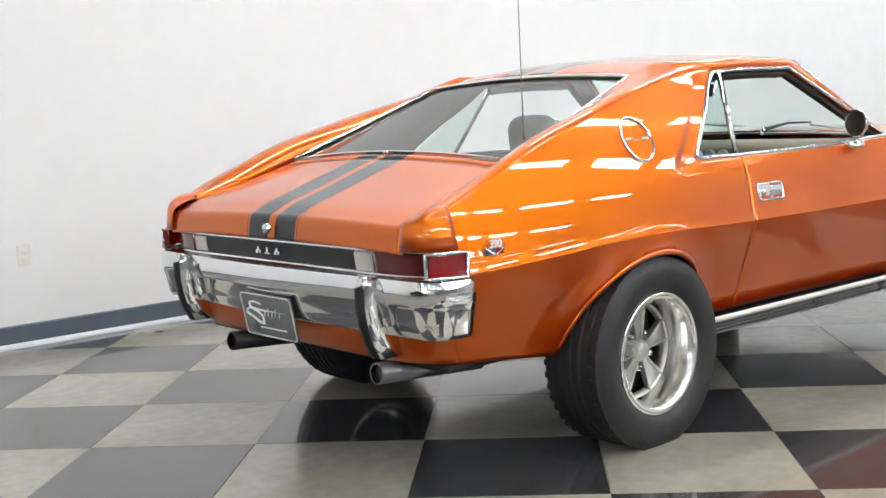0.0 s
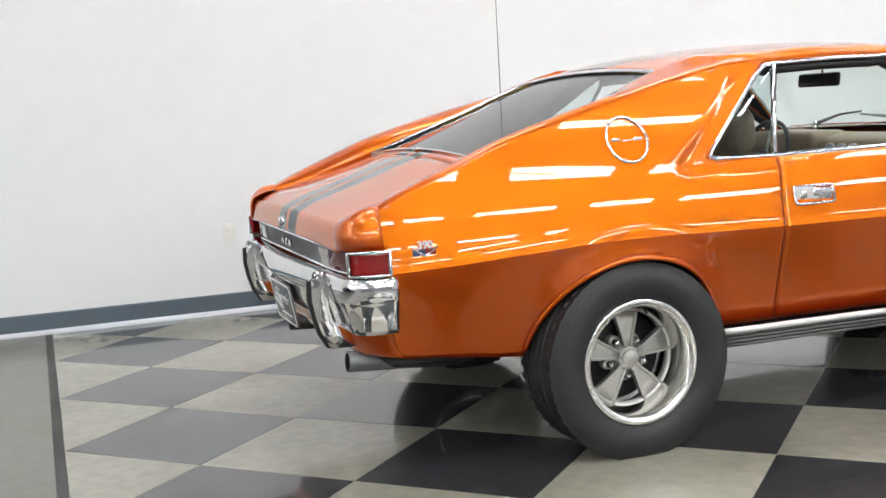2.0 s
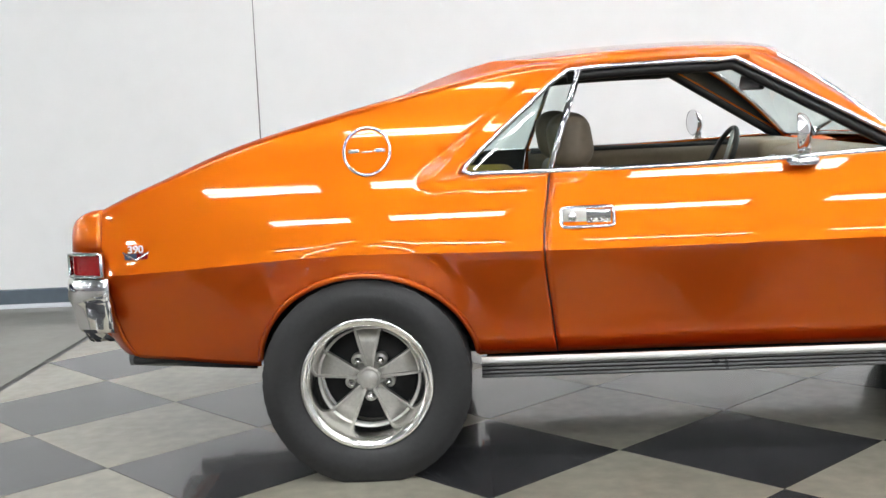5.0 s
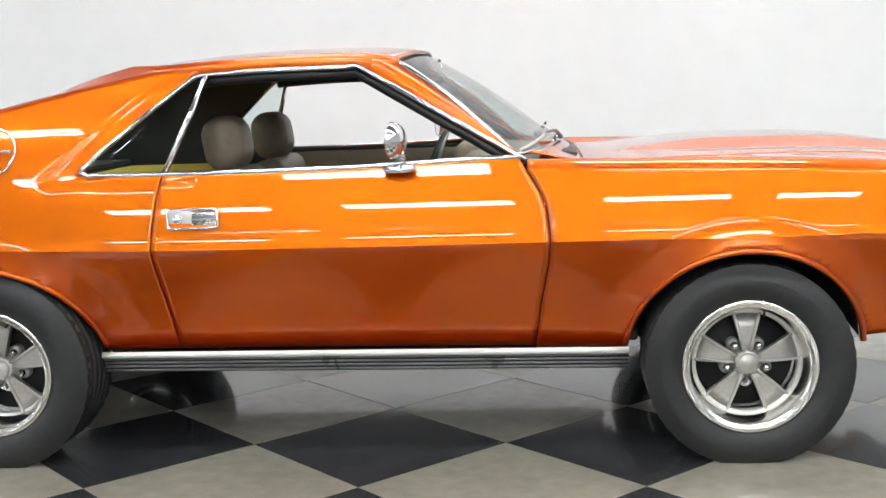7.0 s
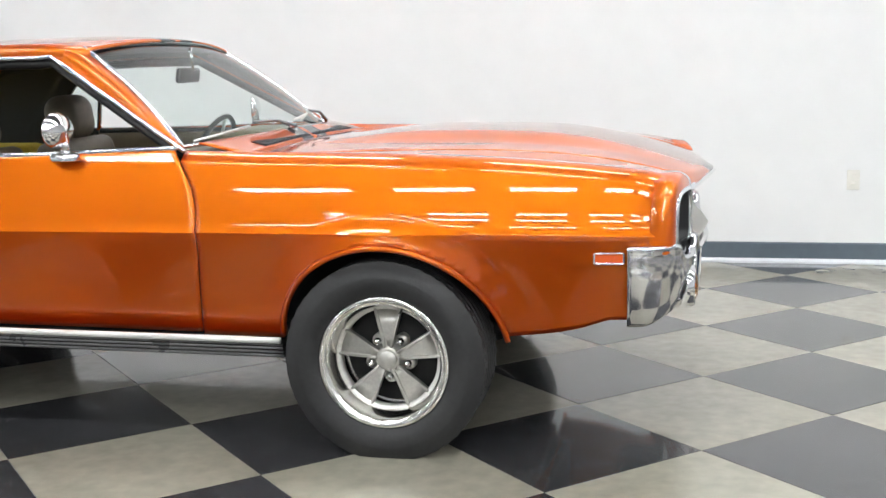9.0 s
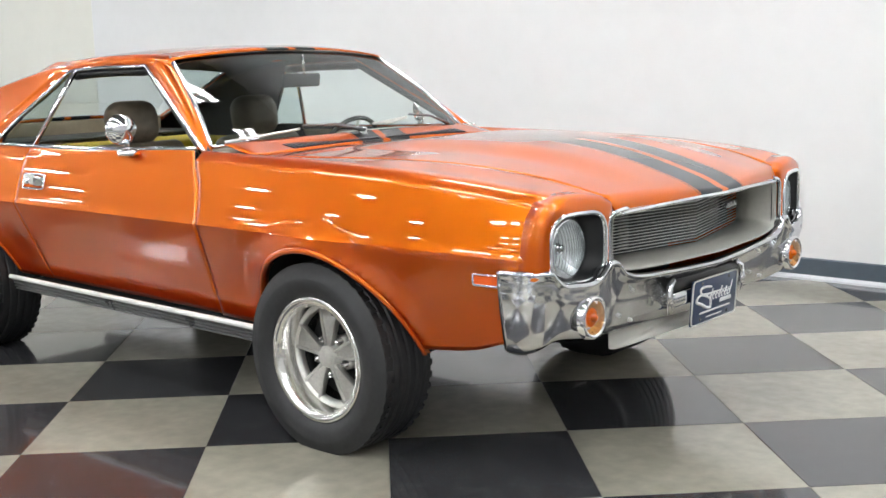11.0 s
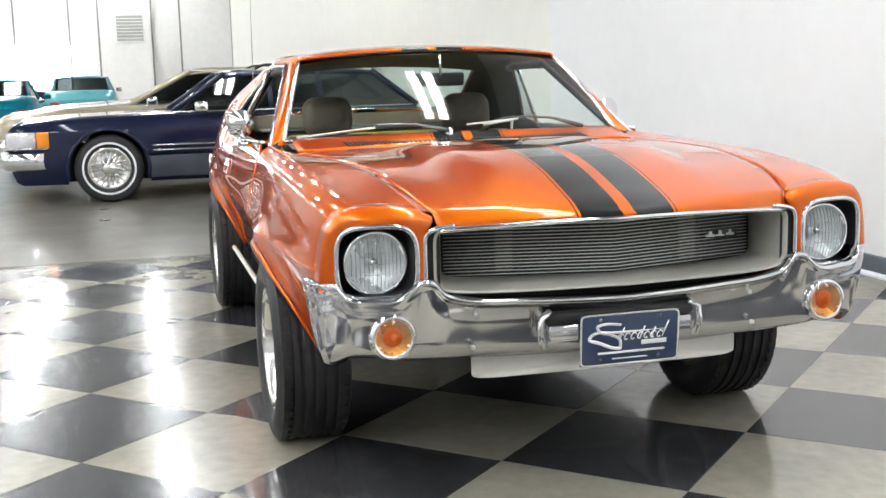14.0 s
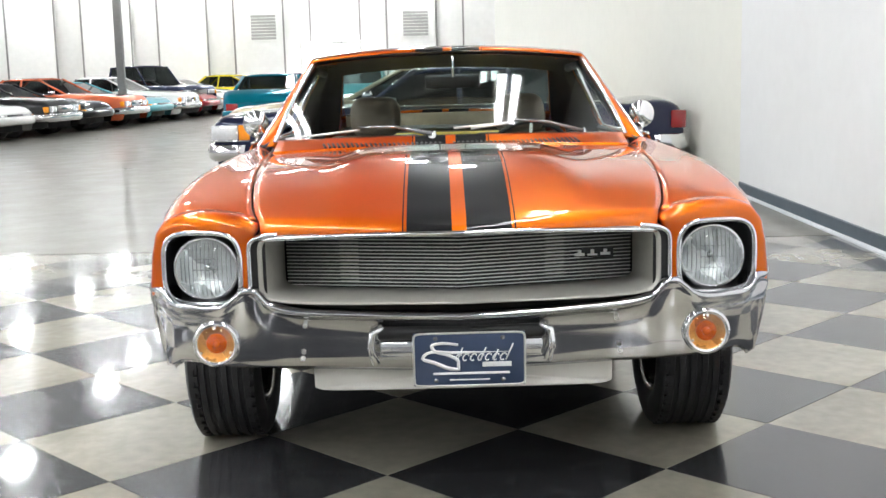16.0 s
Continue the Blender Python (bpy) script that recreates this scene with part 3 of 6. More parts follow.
def quarter_panel(s):
    cols, nv = [], 44
    for u in np.linspace(0, 1, 150):
        ctrl = []
        xm = -2.10 + u * 1.455
        zb = bottom_z(xm)
        zt = float(sp(-2.10 + u * 1.645, SAIL_X, SAIL_Z))
        for z in heights(zb, zt, crease_z(xm)):
            xr = rear_door_x(z) if z < 0.957 else -0.64 + 0.19 * min(1.0, (z - 0.957) / 0.32)
            if abs(z - crease_z(xm)) < 1e-9:
                z = crease_z(tail_x(z) + u * (xr - 0.003 - tail_x(z)))
            x = tail_x(z) + u * (xr - 0.002 - tail_x(z))
            ctrl.append((x, s * side_y(x, z), z))
        ctrl = np.array(ctrl)
        # the top edge rolls over towards the middle
        x, y, z = ctrl[-1]
        zdeck = deck_z(x, deck_w(x))
        roll = np.array([(x, s * (abs(y) - 0.022), z + 0.012), (x, s * (abs(y) - 0.055), z + 0.010), (x, s * (deck_w(x) + 0.012), max(zdeck + 0.012, z - 0.02)), (x, s * deck_w(x), zdeck - 0.004)])
        if abs(y) - 0.055 < deck_w(x) + 0.02:
            roll = np.array([roll[0], roll[-1]])
        roll = np.concatenate((roll, np.repeat(roll[-1:], 4 - len(roll), 0)))
        cols.append(np.concatenate((ctrl, roll)))
    return cols


def deck_w(x):
    return float(sp(x, [-2.2, -2.05, -1.7, -1.3, -0.95], [0.69, 0.675, 0.63, 0.585, 0.545]))


def deck_z(x, y):
    """The sloping fastback plane, lightly crowned."""
    c = float(sp(x, [-2.212, -2.208, -2.200, -2.17, -2.0, -1.68, -1.3, -0.94, -0.8], [0.775, 0.80, 0.836, 0.862, 0.924, 1.034, 1.168, 1.298, 1.334]))
    crown = 0.028 - 0.018 * max(0.0, min(1.0, (-1.75 - x) / 0.35))
    return c - crown * (y / 0.6) ** 2


def window_hole(c):
    """Opening of the side window in the quarter panel."""
    x, z = c[0], c[2]
    if x < -0.93 or z < 0.968:
        return True
    return z > sail_line(x)


def sail_line(x):
    return 0.985 + (x + 0.915) * (1.285 - 0.985) / (-0.56 + 0.915)


def quarter_snap(v):
    """Wheel arch first, then a clean edge round the side window."""
    v = arch_snap(v)
    if v[0] > -0.93 and v[2] > 0.962:
        s = math.copysign(1, v[1])
        z = 0.966 if v[2] < 0.992 else max(v[2], sail_line(v[0]))
        if z != v[2]:
            return np.array([v[0], s * side_y(v[0], z), z])
    return v


for s in (-1, 1):
    crease_edges(grid_mesh("quarter_panel", quarter_panel(s), M_PAINT, car, flip=s > 0, thick=0.006, lining=M_LINER,
                           keep=lambda c: arch_keep(c) and window_hole(c), snap=quarter_snap))
    # rounded rear corner between side and lid: its profile turns from the side's into the lid's
    rho_z = [((1, 1), (0.770, 0.770)), ((1, 1), (0.800, 0.790)), ((1, 0.995), (0.830, 0.810)), ((0.995, 0.98), (0.860, 0.828)), ((0.97, 0.95), (0.882, 0.842)),
             ((0.90, 0.88), (0.894, 0.853)), ((0.75, 0.70), (0.898, 0.864)), ((0.50, 0.50), (0.897, 0.872)), ((0.25, 0.25), (0.889, 0.878)), ((0.0, 0.0), (0.881, 0.881))]
    rows = []
    for th in np.linspace(0, math.pi / 2, 21):
        w = th / (math.pi / 2)
        w = w * w * (3 - 2 * w)
        col = []
        for rho, z in spline_pts([(a[0] + (a[1] - a[0]) * w, b[0] + (b[1] - b[0]) * w) for a, b in rho_z], 24):
            col.append((-2.086 - 0.120 * rho * math.sin(th) ** 0.75, s * (0.684 + (side_y(-2.09, z) + 0.0015 - 0.684) * rho * max(0.0, math.cos(th)) ** 0.75), z))
        rows.append(col)
    grid_mesh("quarter_corner", rows, M_PAINT, car, flip=s > 0, thick=0.004)
    # door
    cols = []
    for u in np.linspace(0, 1, 60):
        col = []
        xm = -0.64 + u * 1.2
        zt = float(sp(xm, BELT_X, BELT_Z))
        for z in heights(0.372 - 0.012 * u, zt, crease_z(xm)):
            a, b = rear_door_x(z) + 0.002, front_door_x(z) - 0.002
            x = a + u * (b - a)
            if abs(z - crease_z(xm)) < 1e-9:
                z = crease_z(x)
            col.append((x, s * side_y(x, z), z))
        x, y, z = col[-1]
        col += [(x, s * (abs(y) - 0.012), z + 0.008), (x, s * (abs(y) - 0.045), z + 0.010)]
        cols.append(col)
    door = crease_edges(grid_mesh("door", cols, M_PAINT, car, flip=s > 0, thick=0.006))
    # front wing
    cols = []
    for u in np.linspace(0, 1, 84):
        col = []
        xm = 0.6 + u * 1.53
        zt = float(sp(xm, FEND_X, FEND_Z))
        for z in heights(bottom_z(max(xm, 0.9)), zt - 0.035, crease_z(xm)):
            a, b = front_door_x(min(z, 0.98)) + 0.002, nose_x(z)
            x = a + u * (b - a)
            if abs(z - crease_z(xm)) < 1e-9:
                z = crease_z(x)
            col.append((x, s * side_y(x, z), z))
        x0, y0, z0 = col[-1]
        yh = float(sp(x0, HOODW_X, HOODW_Y)) + 0.003
        y0 = abs(y0)
        zh = float(sp(x0, HOODZ_X, HOODZ_Z)) - 0.016
        for k in np.linspace(0, 1, 13)[1:]:
            w = k * (y0 - yh)
            rise = min(1.0, w / 0.06)
            zz = z0 + (zt - z0) * math.sin(rise * math.pi / 2)
            bl = max(0.0, (k - 0.4) / 0.6)
            bl = bl * bl * (3 - 2 * bl)
            col.append((x0, s * (y0 - w), zz * (1 - bl) + zh * bl))
        cols.append(col)
    crease_edges(grid_mesh("front_wing", cols, M_PAINT, car, flip=s > 0, thick=0.006, keep=arch_keep, snap=arch_snap))
    # wheel houses and painted arch lips
    for cx, cz, a, b in (AR, AF):
        lip, house = [], []
        for th in np.linspace(math.asin(0.05 / b), math.pi - math.asin(0.05 / b), 60):
            x = cx + a * math.cos(th) if 0 <= th <= math.pi else cx + math.copysign(a, math.cos(th))
            z = cz + b * math.sin(th) if 0 <= th <= math.pi else cz - 0.05 * abs(math.sin(th) / math.sin(0.1 * math.pi))
            y = side_y(x, z)
            ox_, oz_ = cx + (x - cx) * 1.03, cz + (z - cz) * 1.03
            nx_, nz_ = cx + (x - cx) * 1.012, cz + (z - cz) * 1.012
            lip.append([(ox_, s * (side_y(ox_, oz_) - 0.001), oz_), (nx_, s * (side_y(nx_, nz_) + 0.001), nz_), (x, s * (y + 0.0015), z), (cx + (x - cx) * 0.992, s * (y - 0.001), cz + (z - cz) * 0.992), (x, s * (y - 0.03), z)])
            house.append([(x, s * (y - 0.028), z + 0.002), (x * 1.0 + (x - cx) * 0.03, s * 0.52, z + 0.02), (cx + (x - cx) * 0.2, s * 0.50, cz)])
        grid_mesh("arch_lip", lip, M_PAINT, car, flip=s < 0, thick=0.004)
        grid_mesh("wheel_house", house, M_DARK, car, flip=s < 0)

# trunk lid, rear glass, roof and bonnet
lid = [[(x, y, deck_z(x, y)) for y in np.linspace(-deck_w(x) + 0.004, deck_w(x) - 0.004, 41)] for x in (-2.212, -2.211, -2.210, -2.208, -2.206, -2.203, -2.200, -2.195, -2.188, -2.18, -2.165, -2.14, -2.1, -2.05, -1.95, -1.85, -1.75, -1.728)]
lid = [[(x + 0.004 * (y / 0.7) ** 2 * max(0, min(1, (-1.75 - x) / 0.4)), y, z) for x, y, z in row] for row in lid]
grid_mesh("trunk_lid", lid, M_PAINT_S, car, thick=0.01)
grid_mesh("rear_deck", [[(x, y, deck_z(x, y)) for y in np.linspace(-deck_w(x), deck_w(x), 31)] for x in (-1.722, -1.70, -1.672)], M_PAINT_S, car, thick=0.01)
grid_mesh("rear_window", [[(x, y, deck_z(x, y) - 0.006) for y in np.linspace(-deck_w(x), deck_w(x), 21)] for x in np.linspace(-1.668, -0.955, 14)], M_GLASS, car, "clear rear window glass")


def roof_z(x, y):
    c = float(sp(x, [-0.96, -0.8, -0.5, -0.2, 0.05, 0.15], [1.302, 1.338, 1.368, 1.376, 1.367, 1.350]))
    return c - 0.038 * abs(y / 0.6) ** 2.2


def roof_w(x):
    return float(sp(x, [-0.96, -0.75, -0.58, 0.0, 0.15], [0.540, 0.560, 0.600, 0.603, 0.585]))


rows = []
for x in np.linspace(-0.955, 0.13, 28):
    w = roof_w(x)
    fx = 0.045 * max(0, (x + 0.3) / 0.43)
    row = [(x + fx * (1 - (y / w) ** 2) - 0.0, y, roof_z(x, y)) for y in np.linspace(-w, w, 37)]
    rk = max(0.0, min(1.0, (x + 0.72) / 0.15))
    rail = lambda sg: [(x, sg * (w + 0.002 + 0.012 * rk), roof_z(x, w) - 0.012), (x, sg * (w + 0.002 + 0.024 * rk), roof_z(x, w) - 0.018 - 0.022 * rk)]
    row = rail(-1)[::-1] + row + rail(1)
    rows.append(row)
grid_mesh("roof", rows, M_PAINT_S, car, thick=0.008, lining=M_LINER)


hood_line, hood_half = fair(HOODZ_X, HOODZ_Z), fair(HOODW_X, HOODW_Y)


def hood_z(x, y):
    c = hood_line(x)
    w = hood_half(x)
    base = c - 0.016 * abs(y / w) ** 2
    # raised middle with a blunt front
    k = max(0.0, min(1.0, (x - 0.78) / 0.45)) * max(0.0, min(1.0, (2.26 - x) / 0.62))
    k = k * k * (3 - 2 * k)
    e = max(0.0, min(1.0, (0.44 - abs(y)) / 0.17))
    return base + 0.027 * k * e * e * (3 - 2 * e)


def hood_front(y):
    """The bonnet's leading edge runs out to a shallow point in the middle."""
    return 2.245 - 0.076 * (abs(y) / 0.527) ** 1.3


rows = []
for u in np.linspace(0, 1, 60):
    u2 = u ** 0.85
    row = []
    for v in np.linspace(-1, 1, 61):
        x = 0.735 + u2 * 1.43
        y = v * (float(sp(x, HOODW_X, HOODW_Y)) - 0.002)
        xe = 0.735 + u2 * (hood_front(y) - 0.735)
        row.append((xe, y, hood_z(min(xe, 2.235), y) if u < 1 else hood_z(2.235, y)))
    rows.append(row)
lip = [[(x - 0.004, y, z - 0.014) for x, y, z in rows[-1]]]
grid_mesh("bonnet", rows + lip, M_PAINT_S, car, thick=0.008)

# cowl with its grille, sloping up to the screen
def cowl_z(x, y):
    return 0.969 + 0.037 * (0.735 - x) / 0.165 - 0.012 * (y / 0.7) ** 2


rows = []
for x in np.linspace(0.56, 0.732, 8):
    rows.append([(x + 0.10 * (1 - (v / 0.7) ** 2) * (0.73 - x) / 0.17, v, cowl_z(x, v)) for v in np.linspace(-0.70, 0.70, 41)])
grid_mesh("cowl_panel", rows, M_PAINT_S, car, thick=0.006)
for k in range(56):
    y = -0.50 + 1.0 * k / 55
    if abs(y + 0.02) < 0.012:
        continue
    bm = box_bm(0.668, 0.722, y - 0.0048, y + 0.0048, -0.004, 0.0022, 0.001, 1)
    for v in bm.verts:
        v.co.y += 0.25 * (v.co.x - 0.695)
        v.co.z += cowl_z(v.co.x - 0.012, v.co.y) + 0.003
    part("cowl_slot", bm, M_BLACK, car, smooth=False)

# windscreen and its chrome frame
def screen(u, v):
    """u across from -1 to 1, v up from 0 to 1."""
    yb, yt = 0.724 * u, 0.583 * u
    xb, xt = 0.665 - 0.155 * abs(u) ** 2.2, 0.145 - 0.05 * abs(u) ** 2.2
    zb, zt = 0.996 - 0.012 * u * u, 1.352 - 0.033 * abs(u) ** 2.2
    bow = 0.018 * 4 * v * (1 - v)
    return (xb + (xt - xb) * v + bow * 0.6, yb + (yt - yb) * v, zb + (zt - zb) * v + bow)


grid_mesh("windscreen", [[screen(u, v) for v in np.linspace(0.01, 0.985, 12)] for u in np.linspace(-0.985, 0.985, 33)], M_GLASS, car, "clear windscreen glass")
edge = [screen(u, 0.985) for u in np.linspace(-1, 1, 25)]
part("screen_top_trim", tube_bm(edge, 0.009, 8), M_CHROME, car)
part("screen_foot_trim", tube_bm([screen(u, 0.0) for u in np.linspace(-1, 1, 25)], 0.008, 8), M_CHROME, car)
for s in (-1, 1):
    part("screen_side_trim", tube_bm([screen(s, v) for v in np.linspace(0, 1, 14)], 0.010, 8), M_CHROME, car)
    # pillar between screen and door
    rows = []
    for v in np.linspace(-0.03, 1.03, 14):
        a = Vector(screen(s, v))
        b = Vector((0.545 - 0.555 * v, s * (0.782 - 0.158 * v), 0.972 + 0.322 * v))
        mid = (a + b) / 2 + Vector((0.004, s * 0.012, 0.008))
        rows.append([a + Vector((0.0, -s * 0.006, -0.012)), a, mid, b, b + Vector((-0.01, -s * 0.03, -0.004))])
    grid_mesh("screen_pillar", rows, M_PAINT, car, flip=s > 0, thick=0.008, lining=M_LINER)
    # chrome drip rail and window surround
    def rail_pt(x):
        return (x, s * (roof_w(x) + 0.028), roof_z(x, roof_w(x)) - 0.046)
    top = [(0.545 - 0.555 * v, s * (0.786 - 0.158 * v), 0.972 + 0.322 * v) for v in np.linspace(0, 1, 10)]
    top += [rail_pt(x) for x in np.linspace(-0.06, -0.50, 8)]
    back = [(x, s * (side_y(x, z) + 0.003), z) for x, z in [(-0.56, 1.278), (-0.62, 1.235), (-0.74, 1.135), (-0.86, 1.033), (-0.905, 0.99), (-0.912, 0.976), (-0.89, 0.966)]]
    belt = [(x, s * (side_y(x, float(sp(x, BELT_X, BELT_Z))) - 0.006), float(sp(x, BELT_X, BELT_Z)) + 0.006) for x in np.linspace(-0.86, 0.53, 24)]
    part("window_surround", tube_bm(top + back + belt, 0.0085, 8), M_CHROME, car)
    # vent divider, quarter glass
    d0, d1 = Vector((-0.640, s * 0.795, 0.958)), Vector((-0.522, s * 0.640, 1.276))
    part("window_divider", tube_bm([d0, d1], 0.011, 8), M_CHROME, car)
    V = [d0, d1, (-0.60, s * 0.655, 1.25), (-0.895, s * 0.79, 0.985), (-0.88, s * 0.80, 0.972)]
    part_me = mesh_of("quarter_glass", V, [(0, 1, 2, 3, 4)], M_GLASS, smooth=False)
    put("quarter_glass", part_me, car, "small fixed side glass")
    # inner dark frame of the side opening
    part("window_seal", tube_bm([(p[0] * 0.985 - 0.006, p[1] - s * 0.026, p[2] - 0.020) for p in top + [back[0]]], 0.019, 8), M_BLACK, car)
    # sill with chrome strip and ribbed black panel
    xs = np.linspace(-0.88, 0.862, 20)
    zl = lambda x: 0.366 - 0.012 * (x + 0.88) / 1.74
    part("sill_strip", tube_bm([(x, s * 0.824, zl(x)) for x in xs], 0.011, 8), M_BAR, car)
    for k in range(4):
        z = 0.352 - 0.0135 * k
        part("sill_rib", tube_bm([(x, s * (0.812 - 0.004 * k), zl(x) - 0.0165 - 0.0135 * k) for x in xs], 0.0050, 6), M_RIB, car)
    rows = [[(x, s * 0.806, zl(x)), (x, s * 0.79, zl(x) - 0.066), (x, s * 0.74, zl(x) - 0.075), (x, s * 0.70, zl(x) - 0.03)] for x in xs]
    grid_mesh("sill_panel", rows, M_BLACK, car, flip=s < 0)

# floor pan
part("floor_pan", box_bm(-1.95, 1.60, -0.55, 0.55, 0.335, 0.37, 0.01), M_DARK, car)
part("floor_pan", box_bm(-0.86, 0.84, -0.74, 0.74, 0.315, 0.345, 0.01), M_DARK, car)


# wheels
def wheel(x, y, z, r, w, s, dish):
    """One road wheel; s is the side of the car, dish how far the spokes lie inwards."""
    o = s
    rim_r = 0.212
    prof = [(rim_r, 0.104), (rim_r + 0.003, 0.109), (rim_r - 0.005, 0.112), (rim_r - 0.021, 0.109), (rim_r - 0.026, 0.100), (rim_r - 0.032, 0.088), (rim_r - 0.040, 0.052), (rim_r - 0.046, 0.03), (rim_r - 0.048, -0.02), (rim_r - 0.03, -0.10), (rim_r - 0.012, -0.112), (rim_r, -0.10)]
    bm = lathe_bm([(a, o * b * w / 0.25) for a, b in prof], 56)
    rim = part("wheel", bm, M_POLISH, car, "polished alloy wheel with five flat spokes")
    rim.location = (x, y, z)
    # tyre with grooved tread
    h = w / 2
    prof = [(rim_r - 0.004, 0.80 * h), (rim_r + 0.006, 0.88 * h), (rim_r + 0.03, 0.97 * h), (rim_r + 0.06, h), (r - 0.045, 0.985 * h), (r - 0.02, 0.93 * h), (r - 0.008, 0.86 * h)]
    tread = []
    for g in np.linspace(0.72, -0.72, 6):
        tread += [(r, (g + 0.12) * h), (r + 0.001, (g - 0.02) * h), (r - 0.007, (g - 0.03) * h), (r - 0.007, (g - 0.13) * h)]
    prof = prof + tread + [(a, -b) for a, b in prof[::-1]]
    bm = lathe_bm([(a, o * b) for a, b in prof], 120)
    n = 72
    bm.verts.ensure_lookup_table()
    for i, v in enumerate(bm.verts):
        rad = math.hypot(v.co.x, v.co.z)
        if v.co.z < -(r - 0.012):
            v.co.z = -(r - 0.012) - 0.001
    tyre = part("tyre", bm, M_RUBBER, rim, "black rubber tyre with worn tread")
    sharp(tyre, 40)
    tb = bmesh.new()
    for k in range(48):
        th = 2 * math.pi * k / 48
        for sgn in (1, -1):
            bm = box_bm(-0.010, 0.010, sgn * 0.72 * h - 0.10 * h, sgn * 0.72 * h + 0.12 * h, r - 0.010, r + 0.002)
            for v in bm.verts:
                v.co = Matrix.Rotation(th, 3, "Y") @ v.co
            tmp = bpy.data.meshes.new("tmp")
            bm.to_mesh(tmp)
            if math.cos(th) > -0.97:
                tb.from_mesh(tmp)
            bpy.data.meshes.remove(tmp)
            bm.free()
    tagged(part("tread", tb, M_RUBBER, rim, smooth=False), kind="stuff")
    # spokes
    for k in range(5):
        th = 2 * math.pi * k / 5 + math.pi / 2
        V, F = [], []
        outl = [(0.036, 0.0125), (0.066, 0.0185), (0.112, 0.031), (0.168, 0.0445)]
        for rr, hw in outl:
            dep = 0.034 - 0.012 * (rr / 0.18) - dish
            for q, dd in ((-hw, dep - 0.016), (-hw, dep + 0.004), (-hw + 0.0045, dep + 0.004), (-hw + 0.0065, dep - 0.002), (hw - 0.0065, dep - 0.002), (hw - 0.0045, dep + 0.004), (hw, dep + 0.004), (hw, dep - 0.016)):
                c, sn = math.cos(th), math.sin(th)
                V.append((rr * c - q * sn, o * (dd + 0.004), rr * sn + q * c))
        for i in range(3):
            for j in range(7):
                F.append((i * 8 + j, i * 8 + j + 1, i * 8 + 9 + j, i * 8 + 8 + j))
        sk = put("spoke", mesh_of("spoke", V, F, M_SPOKE), rim)
        md = sk.modifiers.new("depth", "SOLIDIFY")
        md.thickness = 0.006
        md.offset = 0
        sharp(sk, 25)
        th2 = th + math.pi / 5
        bm = lathe_bm([(0.0001, o * 0.040), (0.008, o * 0.039), (0.0115, o * 0.034), (0.0125, o * 0.0), (0.0155, o * -0.004)], 6)
        nut = part("lug_nut", bm, M_CHROME, rim)
        nut.location = (0.064 * math.cos(th2), -o * dish, 0.064 * math.sin(th2))
        pad = part("lug_pad", lathe_bm([(0.0001, o * 0.012), (0.019, o * 0.012), (0.022, o * 0.006), (0.022, o * -0.02)], 20), M_SPOKE, rim)
        pad.location = nut.location
    part("hub", lathe_bm([(0.0001, o * 0.046), (0.034, o * 0.045), (0.040, o * 0.038), (0.042, o * 0.018), (0.060, o * 0.006), (0.062, o * -0.03)], 40), M_SPOKE, rim).location = (0, -o * dish, 0)
    part("hub_cap", lathe_bm([(0.0001, o * 0.060), (0.026, o * 0.059), (0.031, o * 0.054), (0.032, o * 0.040)], 30), M_SPOKE, rim).location = (0, -o * dish, 0)
    # drum made wide and black near the spokes, for shade in the openings
    part("brake_drum_shade", lathe_bm([(0.0001, o * -0.03), (0.150, o * -0.03), (0.158, o * -0.045), (0.158, o * -0.11)], 40), M_DARK, rim).location = (0, -o * dish, 0)
    part("barrel_step", lathe_bm([(0.176, o * 0.036), (0.168, o * 0.034), (0.160, o * 0.030), (0.158, o * 0.004), (0.170, o * -0.01)], 56), M_STEEL, rim).location = (0, -o * dish, 0)
    th = math.pi * 0.40
    part("valve_stem", tube_bm([(0.172 * math.cos(th), o * 0.05, 0.172 * math.sin(th)), (0.160 * math.cos(th), o * 0.075, 0.160 * math.sin(th))], 0.004, 8), M_BLACK, rim)
    return rim


for s in (-1, 1):
    wheel(AR[0], s * 0.772, 0.320, 0.333, 0.27, s, 0.010)
    wheel(AF[0], s * 0.793, 0.311, 0.324, 0.255, s, -0.012)


# ---- the coupe's tail ----
def rrect(cy, cz, hy, hz, k, n):
    out = []
    for t in np.linspace(0, 2 * math.pi, n, endpoint=False):
        c, s_ = math.cos(t), math.sin(t)
        out.append((cy + hy * math.copysign(abs(c) ** k, c), cz + hz * math.copysign(abs(s_) ** k, s_)))
    return out


def rear_x(y, z):
    mid = float(sp(z, [0.38, 0.46, 0.66, 0.77, 0.82, 0.90], [-2.115, -2.16, -2.178, -2.19, -2.205, -2.15]))
    Y = side_y(tail_x(z), z)
    t = min(1.0, abs(y) / Y) ** 9
    return mid * (1 - t) + tail_x(z) * t


rows = []
for v in np.linspace(-1, 1, 81):
    col = []
    for k in np.linspace(0, 1, 26):
        top = 0.782
        z = 0.405 + 0.075 * abs(v) ** 6 * 0 + k * (top - 0.405)
        y = v * (side_y(tail_x(z), z) + 0.001)
        col.append((rear_x(y, z), y, z))
    col.insert(0, (col[0][0] + 0.035, col[0][1] * 0.99, 0.395))
    rows.append(col)
grid_mesh("tail_panel", rows, M_PAINT, car, flip=True, thick=0.006)

